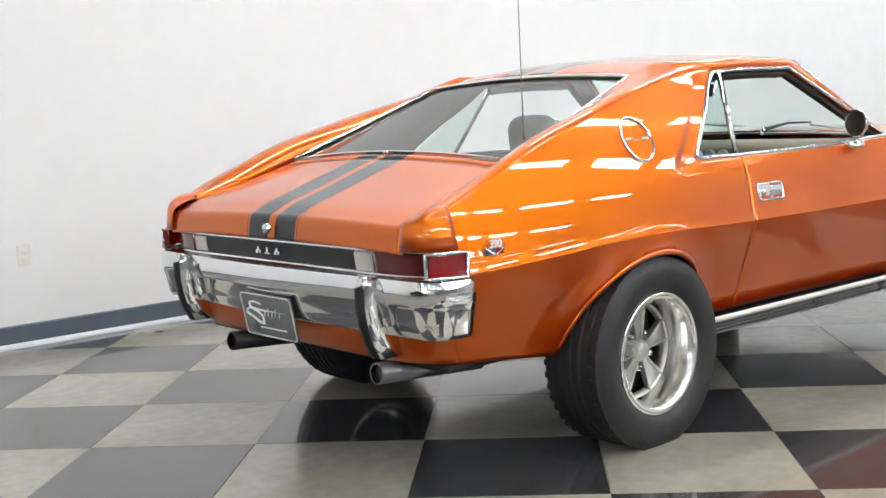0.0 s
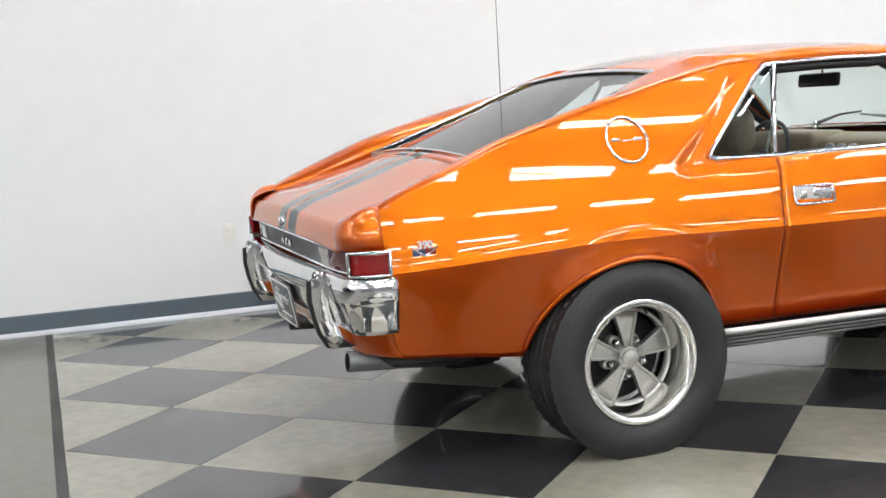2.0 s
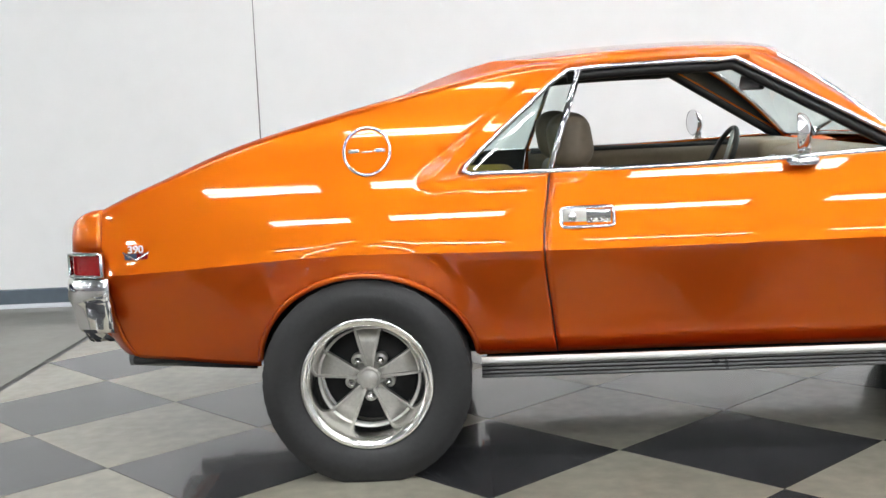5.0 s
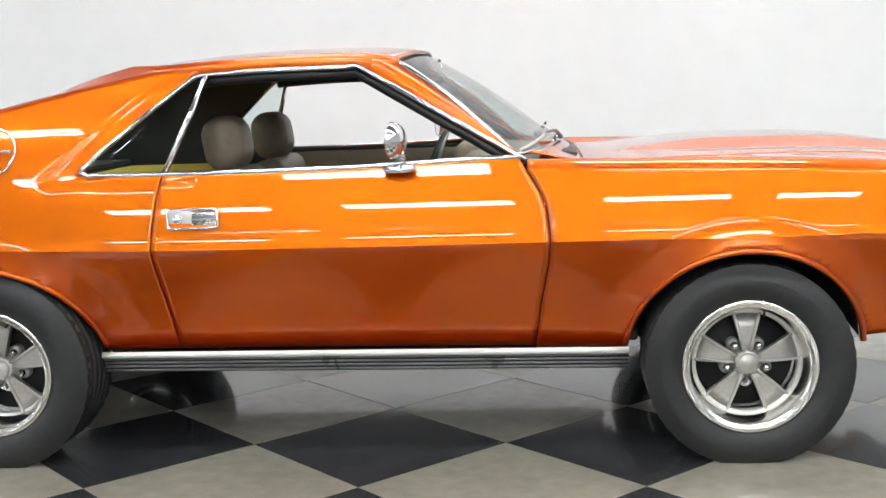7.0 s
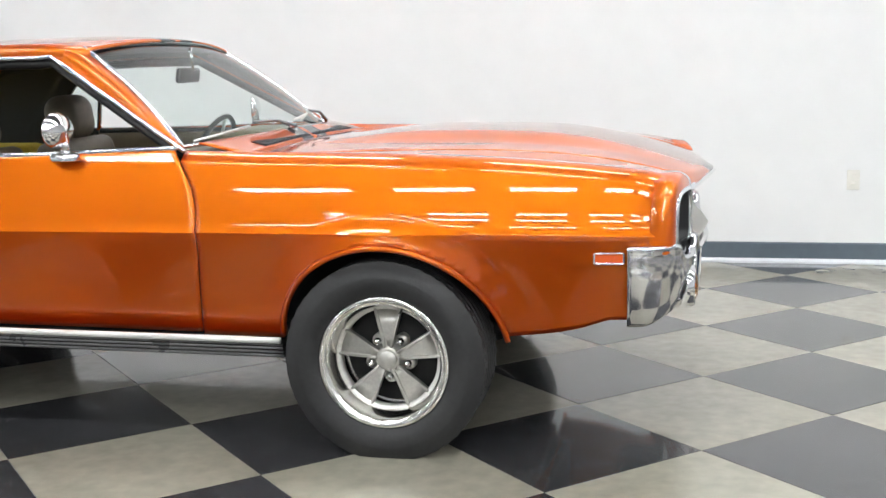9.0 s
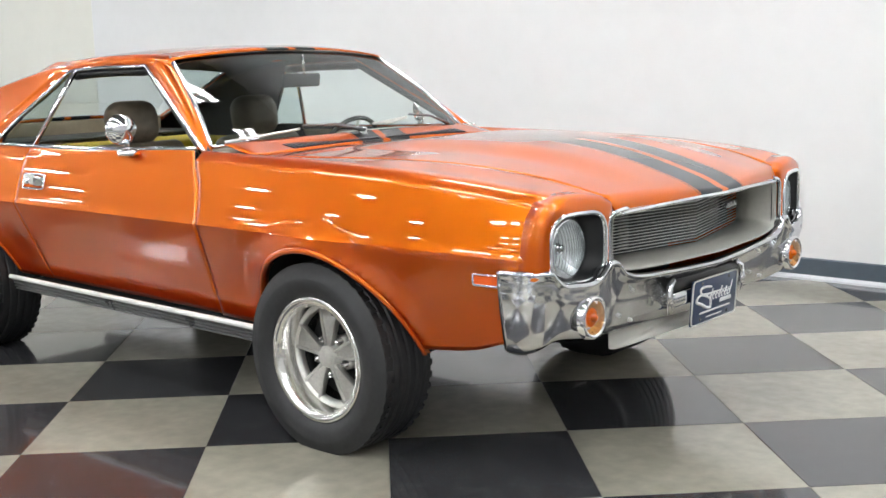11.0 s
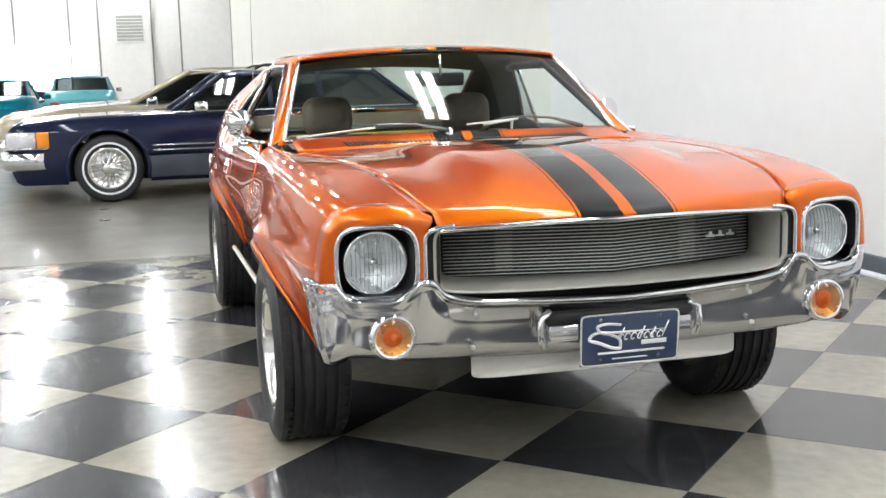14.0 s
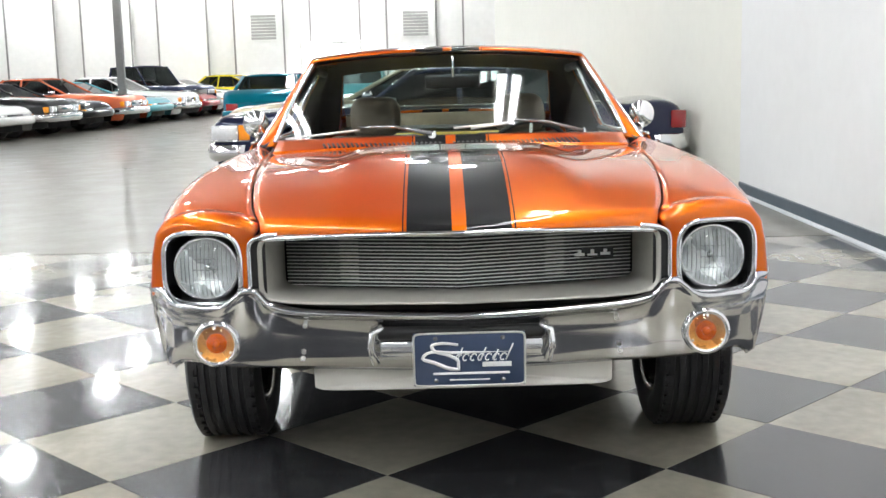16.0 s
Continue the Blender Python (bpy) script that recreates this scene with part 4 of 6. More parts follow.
# lamp band: frames, lenses, dark middle
def band(name, y0, y1, z0, z1, out, mat, label="", n=14):
    rows = [[(rear_x(y, z0) - 0.004, y, z0), (rear_x(y, z0) - out, y, z0 + 0.003), (rear_x(y, z1) - out, y, z1 - 0.003), (rear_x(y, z1) - 0.004, y, z1)] for y in np.linspace(y0, y1, n)]
    return sharp(grid_mesh(name, rows, mat, car, label, flip=True, thick=0.004))


band("lamp_band", -0.775, 0.775, 0.688, 0.768, 0.010, M_BLACK, "dark panel between the tail lamps", 40)
for s in (-1, 1):
    band("tail_lamp", s * 0.545, s * 0.768, 0.697, 0.760, 0.016, M_DKRED if s < 0 else M_DKRED, "dark red tail lamp lens")
    band("reverse_lamp", s * 0.455, s * 0.540, 0.699, 0.758, 0.016, M_MILK, "milky reversing lamp lens")
    # corner lamp wrapping the side
    pts = [(-2.195, 0.785), (-2.175, 0.808), (-2.14, 0.823), (-2.075, 0.836)]
    rows = [[(x, s * y, z) for x, y in spline_pts(pts, 10)] for z in (0.698, 0.703, 0.757, 0.762)]
    grid_mesh("corner_lamp", rows, M_RED, car, "bright red corner lamp lens", flip=s < 0, thick=0.01)
    loop = [(x - 0.004, s * (y + 0.004), 0.694) for x, y in spline_pts(pts, 8)] + [(x - 0.004, s * (y + 0.004), 0.767) for x, y in spline_pts(pts, 8)[::-1]]
    part("lamp_frame", tube_bm(loop, 0.006, 8, True), M_CHROME, car)
loop = [(rear_x(y, 0.69) - 0.012, y, 0.692) for y in np.linspace(-0.78, 0.78, 30)] + [(rear_x(y, 0.765) - 0.012, y, 0.766) for y in np.linspace(0.78, -0.78, 30)]
part("lamp_band_frame", tube_bm(loop, 0.006, 8, True), M_CHROME, car)
for k, y in enumerate((0.085, 0.03, -0.03)):
    part("badge_mark", box_bm(-2.212, -2.203, y - 0.016, y + 0.016, 0.718, 0.724 + 0.008 * (k != 1), 0.001), M_CHROME, car, "small chrome lettering mark")
    part("badge_mark", box_bm(-2.212, -2.203, y - 0.006, y + 0.006, 0.718, 0.742, 0.001), M_CHROME, car, "small chrome lettering mark")
part("trunk_lock", lathe_bm([(0.0001, -0.012), (0.014, -0.011), (0.017, -0.006), (0.018, 0.004)], 20, "X"), M_CHROME, car).location = (-2.225, 0.0, 0.81)
part("deck_crest", box_bm(-1.70, -1.675, -0.012, 0.012, 1.032, 1.044, 0.004), M_CHROME, car, "small chrome crest")


def sweep_bumper(name, path, prof, mat, n=60):
    """A bar along a plan curve; prof gives (outward, z) pairs along it as functions of the run 0 to 1."""
    c = spline_pts(path, n)
    d = np.gradient(c, axis=0)
    nrm = np.stack([-d[:, 1], d[:, 0]], 1)
    nrm /= np.linalg.norm(nrm, axis=1)[:, None]
    rows = []
    for i, (x, y) in enumerate(c):
        rows.append([(x + o * nrm[i, 0], y + o * nrm[i, 1], z) for o, z in prof(x, y)])
    return grid_mesh(name, rows, mat, car, thick=0.004)


half = [(-2.06, 0.834), (-2.12, 0.832), (-2.172, 0.816), (-2.202, 0.78), (-2.215, 0.70), (-2.22, 0.55), (-2.235, 0.3), (-2.245, 0.0)]
path = half + [(x, -y) for x, y in half[-2::-1]]


def rear_prof(x, y):
    w = min(1.0, max(0.0, (abs(y) - 0.70) / 0.12))
    prof = [(-0.05, 0.678), (-0.006, 0.684), (0.006, 0.680), (0.012, 0.670), (0.014, 0.642), (0.014, 0.610), (0.010, 0.602), (0.002 + 0.004 * w, 0.590), (-0.012 + 0.010 * w, 0.545), (-0.020 + 0.014 * w, 0.515), (-0.030 + 0.014 * w, 0.502), (-0.06 + 0.02 * w, 0.496)]
    return [(-o, z + 0.006) for o, z in prof]


rb = sweep_bumper("rear_bumper", path, rear_prof, M_CHROME, 90)
rb.data.flip_normals()
sharp(rb, 28)
for s in (-1, 1):
    # over-rider: chrome sides with a black rubber face
    prof = [(0.688, -2.236), (0.682, -2.254), (0.66, -2.266), (0.60, -2.268), (0.54, -2.258), (0.48, -2.240), (0.435, -2.214)]
    rows = []
    for z, x in prof:
        w = 0.030 if z > 0.45 else 0.024
        rows.append([(x + 0.09, s * 0.56 - w, z), (x + 0.012, s * 0.56 - w, z), (x, s * 0.56 - w * 0.7, z), (x, s * 0.56 + w * 0.7, z), (x + 0.012, s * 0.56 + w, z), (x + 0.09, s * 0.56 + w, z)])
    g = grid_mesh("bumper_guard", rows, M_CHROME, car, thick=0.004)
    sharp(g, 40)
    rows = [[(x - 0.004, s * 0.56 - 0.017, z), (x - 0.014, s * 0.56 - 0.012, z), (x - 0.014, s * 0.56 + 0.012, z), (x - 0.004, s * 0.56 + 0.017, z)] for z, x in prof[2:]]
    put_ob = grid_mesh("guard_rubber", rows, M_BLACK, g, "black rubber face strip")
    part("guard_cap", lathe_bm([(0.0001, 0.014), (0.02, 0.011), (0.030, 0.0), (0.03, -0.02)], 24, "X"), M_CHROME, g).matrix_basis = pose(-2.258, s * 0.56, 0.664, 0, 0, 180)
    bm = lathe_bm([(0.030, 0.0), (0.036, 0.0), (0.036, 0.45), (0.030, 0.02), (0.0001, 0.02)], 24, "X")
    tp = part("tail_pipe", bm, M_GREYPLATE if s < 0 else M_BLACK, car, "round exhaust tail pipe")
    tp.matrix_basis = pose(-2.13, s * 0.44, 0.352, 0, 4, 0)
plate = part("rear_plate", box_bm(-0.004, 0.004, -0.155, 0.155, -0.078, 0.078, 0.003), M_GREYPLATE, car, "grey plate with worn print")
plate.matrix_basis = pose(-2.238, 0.0, 0.510, 0, -10, 0)
script = [(-0.030, 0.042), (-0.070, 0.047), (-0.103, 0.039), (-0.096, 0.026), (-0.060, 0.014), (-0.030, -0.006), (-0.030, -0.028), (-0.052, -0.026), (-0.095, -0.008), (-0.128, 0.006), (-0.116, 0.019), (-0.048, 0.020), (0.110, 0.020)]
swell = [0.0052, 0.0058, 0.0066, 0.0062, 0.0066, 0.0082, 0.0080, 0.0060, 0.0062, 0.0056, 0.0038, 0.0016, 0.0010]
part("script_mark", tube_bm([(-0.0045, -y, z) for y, z in spline_pts(script, 73)], [float(np.interp(k, np.linspace(0, 72, 13), swell)) * 0.7 for k in range(73)], 6), M_LETTER, plate)
for k in range(5):
    part("script_stroke", tube_bm([(-0.0045, 0.02 - 0.022 * k, 0.0), (-0.0045, 0.012 - 0.022 * k, 0.018 + 0.012 * (k % 2))], 0.0022, 5), M_LETTER, plate)
part("plate_bar", box_bm(-0.006, -0.004, -0.10, 0.06, -0.046, -0.040, 0.001), M_LETTER, plate)
loop = [(-0.0042, y, z) for y, z in rrect(0, 0, 0.152, 0.075, 0.12, 60)]
part("plate_border", tube_bm(loop, 0.0028, 6, True), M_STEEL, plate)
for s in (-1, 1):
    part("bumper_slot", box_bm(-2.226, -2.206, s * 0.215 - 0.03, s * 0.215 + 0.03, 0.545, 0.575, 0.006), M_BLACK, car)
part("tow_valance", box_bm(-2.05, -1.7, -0.7, 0.7, 0.37, 0.40, 0.01), M_DARK, car)

# ---- the coupe's face ----
def face_x(y, z):
    a = abs(y)
    return 2.168 - 0.045 * max(0.0, (a - 0.52) / 0.31) ** 2.4 - 0.02 * max(0.0, (z - 0.84) / 0.05) ** 2 - 0.05 * max(0.0, (0.69 - z) / 0.2)


HL_Y, HL_Z, HL_HY, HL_HZ = 0.706, 0.738, 0.106, 0.098
OUT = np.array([(0.546, 0.852), (0.596, 0.876), (0.676, 0.889), (0.756, 0.886), (0.806, 0.868), (0.834, 0.83), (0.848, 0.77), (0.858, 0.68), (0.856, 0.62), (0.716, 0.615), (0.586, 0.62), (0.578, 0.66), (0.578, 0.80)])


def outer_at(t):
    """Where a ray from the lamp's middle leaves the panel's outline."""
    d = np.array([math.cos(t), math.sin(t)])
    best = 9.0
    for a, b in zip(OUT, np.roll(OUT, -1, 0)):
        e = b - a
        m = np.array([[d[0], -e[0]], [d[1], -e[1]]])
        det = np.linalg.det(m)
        if abs(det) < 1e-9:
            continue
        r, q = np.linalg.solve(m, a - np.array([HL_Y, HL_Z]))
        if r > 0 and -1e-6 <= q <= 1 + 1e-6:
            best = min(best, r)
    return HL_Y + best * d[0], HL_Z + best * d[1]


for s in (-1, 1):
    rows = []
    inner = rrect(HL_Y, HL_Z, HL_HY, HL_HZ, 0.55, 72)
    for (y, z) in inner + inner[:1]:
        t = math.atan2(z - HL_Z, y - HL_Y)
        oy, oz = outer_at(t)
        col = []
        for k in (0.0, 0.25, 0.5, 0.75, 0.92, 1.0):
            yy, zz = y + k * (oy - y), z + k * (oz - z)
            edge = 0.012 * max(0.0, (k - 0.75) / 0.25) ** 2
            col.append((face_x(yy, zz) - edge, s * yy, zz))
        oy2, oz2 = HL_Y + (oy - HL_Y) * 1.03, HL_Z + (oz - HL_Z) * 1.02
        col.append((face_x(oy, oz) - 0.06, s * oy2, oz2))
        rows.append(col)
    grid_mesh("lamp_surround", rows, M_PAINT, car, flip=s < 0, thick=0.004)
    ring = [(face_x(y, z) + 0.003, s * y, z) for y, z in rrect(HL_Y, HL_Z, HL_HY + 0.003, HL_HZ + 0.003, 0.55, 60)]
    part("lamp_bezel", tube_bm(ring, 0.0075, 8, True), M_CHROME, car)
    rows = [[(face_x(y, z) - 0.002, s * y, z), (2.06, s * (HL_Y + (y - HL_Y) * 0.9), HL_Z + (z - HL_Z) * 0.9), (2.05, s * HL_Y, HL_Z)] for y, z in inner + inner[:1]]
    grid_mesh("lamp_bucket", rows, M_BLACK, car, flip=s > 0)
    hl = part("headlamp", lathe_bm([(0.0001, -0.02), (0.03, -0.016), (0.06, 0.0), (0.082, 0.022), (0.084, 0.026)], 40, "X"), M_REFL, car, "round sealed-beam headlamp")
    hl.location = (2.085, s * (HL_Y - 0.004), HL_Z - 0.006)
    part("lens", lathe_bm([(0.084, 0.026), (0.07, 0.036), (0.045, 0.044), (0.02, 0.047), (0.0001, 0.048)], 40, "X"), M_LENS, hl)
    for k in range(-6, 7):
        yy = 0.0115 * k
        zz = math.sqrt(max(0.0, 0.076 ** 2 - yy * yy))
        part("flute", tube_bm([(0.048 - 6.0 * (yy * yy + (zz * q) ** 2) * 0.55, yy, zz * q) for q in np.linspace(-1, 1, 9)], 0.0016, 5), M_FLUTE, hl)
    for q in (-0.030, 0.0, 0.030):
        part("flute", tube_bm([(0.0475 - 3.3 * (y * y + q * q), y, q) for y in np.linspace(-0.036, 0.036, 7)], 0.0013, 5), M_FLUTE, hl)
    part("retaining_ring", lathe_bm([(0.083, 0.03), (0.090, 0.031), (0.094, 0.024), (0.094, 0.01)], 40, "X"), M_CHROME, hl)
    part("bulb_shield", lathe_bm([(0.0001, 0.012), (0.010, 0.010), (0.012, 0.004), (0.024, -0.004), (0.026, -0.012)], 24, "X"), M_CHROME, hl)

# bonnet lip and grille opening
lip = [(hood_front(y) + 0.002, y, hood_z(2.235, y) - 0.012) for y in np.linspace(-0.536, 0.536, 30)]
part("bonnet_lip", tube_bm(lip, 0.007, 8), M_CHROME, car)


def shell_x(y):
    return 2.232 - 0.068 * (abs(y) / 0.56) ** 1.5


def grille_x(y):
    return 2.135 - 0.105 * abs(y) / 0.49


outer, inner = rrect(0, 0.736, 0.549, 0.096, 0.24, 120), rrect(0.0, 0.745, 0.494, 0.083, 0.16, 120)
rows = [[(shell_x(a[0]), a[0], a[1]), (shell_x(a[0]) - 0.006, a[0] * 0.985, 0.735 + (a[1] - 0.735) * 0.95), ((shell_x(a[0]) + grille_x(b[0])) / 2 - 0.01, (a[0] + b[0]) / 2, (a[1] + b[1]) / 2), (grille_x(b[0]) + 0.004, b[0], b[1])] for a, b in zip(outer + outer[:1], inner + inner[:1])]
grid_mesh("grille_shell", rows, M_SILVER, car, "silver recessed grille surround", thick=0.004)
for s in (-1, 1):
    side = [(shell_x(y) + 0.003, y, z) for y, z in rrect(0, 0.735, 0.575, 0.100, 0.24, 160) if y * s > 0.49 and z > 0.655]
    side.sort(key=lambda p: math.atan2(p[2] - 0.735, s * p[1] - 0.50))
    part("grille_side_trim", tube_bm(side, 0.0075, 8), M_CHROME, car)
ys = np.linspace(-0.49, 0.49, 25)
for s in (-1, 1):
    grid_mesh("grille_gap", [[(shell_x(0.55) - 0.012, s * y, z) for y in (0.53, 0.555, 0.582)] for z in (0.652, 0.70, 0.77, 0.828)], M_BLACK, car, "dark gap beside the grille surround")
grid_mesh("grille_backing", [[(grille_x(y) - 0.03, y, z) for z in (0.665, 0.75, 0.83)] for y in ys], M_BLACK, car)
for k in range(16):
    z = 0.668 + 0.0100 * k
    part("grille_bar", tube_bm([(grille_x(y) + 0.004, y, z) for y in (-0.488, -0.25, 0.0, 0.25, 0.488)], 0.0015, 6), M_BAR, car)
    part("grille_slat", tube_bm([(grille_x(y) - 0.008, y, z + 0.005) for y in (-0.488, -0.25, 0.0, 0.25, 0.488)], 0.003, 6), M_BLACK, car)
for y in (-0.31, 0.27):
    part("grille_stay", box_bm(grille_x(y) - 0.022, grille_x(y) - 0.014, y - 0.026, y + 0.026, 0.675, 0.825, 0.002), M_SILVER, car)
part("grille_badge", box_bm(grille_x(0.37) + 0.002, grille_x(0.37) + 0.012, 0.315, 0.435, 0.728, 0.757, 0.002), M_BLACK, car)
for k, y in enumerate((0.338, 0.375, 0.412)):
    x = grille_x(y) + 0.019
    part("badge_mark", box_bm(x - 0.003, x + 0.003, y - 0.014, y + 0.014, 0.735, 0.740 + 0.003 * (k != 1), 0.001), M_LETTER, car, "small white lettering mark")
    part("badge_mark", box_bm(x - 0.003, x + 0.003, y - 0.005, y + 0.005, 0.735, 0.752, 0.001), M_LETTER, car, "small white lettering mark")

# front bumper
half = [(1.99, 0.884), (2.05, 0.878), (2.105, 0.858), (2.145, 0.820), (2.165, 0.766), (2.18, 0.675), (2.19, 0.594), (2.20, 0.49), (2.215, 0.3), (2.228, 0.0)]
path = half + [(x, -y) for x, y in half[-2::-1]]
TOPY, TOPZ = [0.0, 0.30, 0.495, 0.53, 0.555, 0.59, 0.615, 0.645, 0.755, 0.80, 0.825, 0.895], [0.612, 0.622, 0.640, 0.655, 0.684, 0.690, 0.672, 0.648, 0.645, 0.658, 0.690, 0.688]


def front_prof(x, y):
    a = abs(y)
    zt = float(sp(a, TOPY, TOPZ))
    zb = float(sp(a, [0.0, 0.4, 0.65, 0.78, 0.86, 0.88], [0.425, 0.435, 0.452, 0.468, 0.445, 0.43]))
    r = float(sp(a, [0.0, 0.42, 0.56, 0.66, 0.9], [0.052, 0.046, 0.02, 0.002, 0.0]))
    return [(-0.06, zt - 0.004), (-0.012, zt), (0.0, zt - 0.004), (0.003, zt - 0.013), (-0.003 - 0.3 * r, zt - 0.024), (-r, zt - 0.040), (-r - 0.010, zt * 0.55 + zb * 0.45), (-r - 0.024, zt * 0.25 + zb * 0.75), (-r - 0.036, zb + 0.014), (-r - 0.06, zb)]


fb = sweep_bumper("front_bumper", path, front_prof, M_SATIN, 150)
for s in (-1, 1):
    tl = part("turn_lamp", lathe_bm([(0.0001, -0.012), (0.02, -0.010), (0.04, -0.002), (0.052, 0.006)], 36, "X"), M_REFL, car, "round turn lamp with an amber bulb")
    part("bulb", lathe_bm([(0.0001, 0.014), (0.006, 0.013), (0.011, 0.008), (0.012, -0.006)], 20, "X"), M_AMBER, tl)
    part("bulb_seat", lathe_bm([(0.012, -0.002), (0.026, -0.004), (0.030, -0.009)], 24, "X"), M_AMBER, tl)
    for a in (90, 210, 330):
        part("screw", lathe_bm([(0.0001, 0.013), (0.0035, 0.012), (0.004, 0.004)], 10, "X"), M_STEEL, tl).location = (0, 0.046 * math.cos(radians(a)), 0.046 * math.sin(radians(a)))
    tl.location = (2.178, s * 0.674, 0.533)
    part("rim", lathe_bm([(0.050, 0.004), (0.056, 0.010), (0.063, 0.006), (0.067, -0.014)], 36, "X"), M_CHROME, tl)
    part("cover", lathe_bm([(0.0001, 0.020), (0.03, 0.017), (0.05, 0.006)], 36, "X"), M_AMBERGLASS, tl, "pale amber lamp cover")
    for y, z in ((0.43, 0.572), (0.44, 0.48)):
        part("bumper_bolt", lathe_bm([(0.0001, 0.004), (0.004, 0.003), (0.0065, 0.0), (0.0065, -0.01)], 16, "X"), M_STEEL, car).location = (2.160, s * y, z)
    # end scoop of the plate recess
    part("recess_end", tube_bm([(2.176, s * 0.215, 0.568), (2.18, s * 0.245, 0.55), (2.182, s * 0.25, 0.51), (2.178, s * 0.235, 0.465)], 0.011, 8), M_CHROME, car)
part("plate_recess", box_bm(2.140, 2.1835, -0.232, 0.232, 0.528, 0.566, 0.012), M_BLACK, car)
part("recess_shelf", box_bm(2.140, 2.186, -0.225, 0.225, 0.478, 0.529, 0.008), M_SATIN, car)
fp = part("front_plate", box_bm(-0.004, 0.004, -0.153, 0.153, -0.076, 0.076, 0.003), M_BLUE, car, "dark blue show plate with white script mark")
fp.matrix_basis = pose(2.195, 0.02, 0.477, 0, 4, 0)
loop = [(0.004, y, z) for y, z in rrect(0, 0, 0.152, 0.075, 0.12, 60)]
part("plate_border", tube_bm(loop, 0.003, 6, True), M_STEEL, fp)
part("script_mark", tube_bm([(0.0045, y, z) for y, z in spline_pts(script, 73)], [float(np.interp(k, np.linspace(0, 72, 13), swell)) * 0.72 for k in range(73)], 6), M_LETTER, fp)
for k in range(7):
    cy = -0.030 + 0.0205 * k
    ring = [(0.0045, cy + 0.0072 * math.cos(t) + 0.45 * 0.0085 * math.sin(t), 0.006 + 0.0095 * math.sin(t)) for t in np.linspace(0.4, 5.4, 12)]
    part("script_stroke", tube_bm(ring, 0.0021, 5), M_LETTER, fp)
for y, h in ((-0.034, 0.036), (0.030, 0.036), (0.066, 0.030), (0.100, 0.046)):
    part("script_stroke", tube_bm([(0.0045, y, -0.003), (0.0045, y + 0.45 * h, -0.003 + h)], 0.0022, 5), M_LETTER, fp)
for k in (-0.092, 0.092):
    for z in (0.060, -0.060):
        part("bolt", lathe_bm([(0.0001, 0.0065), (0.005, 0.006), (0.0065, 0.004)], 12, "X"), M_GREYPLATE, fp).location = (0, k, z)
part("plate_bar", box_bm(0.004, 0.006, 0.035, 0.115, -0.022, -0.008, 0.001), M_LETTER, fp)
part("plate_bar", box_bm(0.004, 0.006, -0.10, 0.11, -0.043, -0.036, 0.001), M_LETTER, fp)
part("plate_bar", box_bm(0.004, 0.006, -0.055, 0.055, -0.060, -0.056, 0.001), M_LETTER, fp)
dam = [(y, z) for y, z in rrect(0.005, 0.408, 0.425, 0.040, 0.12, 64)]
grid_mesh("air_dam", [[(2.098 - 0.03 * (y / 0.43) ** 2, y * k, 0.408 + (z - 0.408) * k) for k in (1.0, 0.5, 0.001)] for y, z in dam + dam[:1]], M_WHITE, car, "plain white panel under the bumper", thick=0.006)
part("front_valance", box_bm(1.88, 2.06, -0.66, 0.66, 0.445, 0.50, 0.02), M_DARK, car)
part("radiator_wall", box_bm(1.62, 1.66, -0.54, 0.54, 0.40, 0.86, 0.01), M_DARK, car)

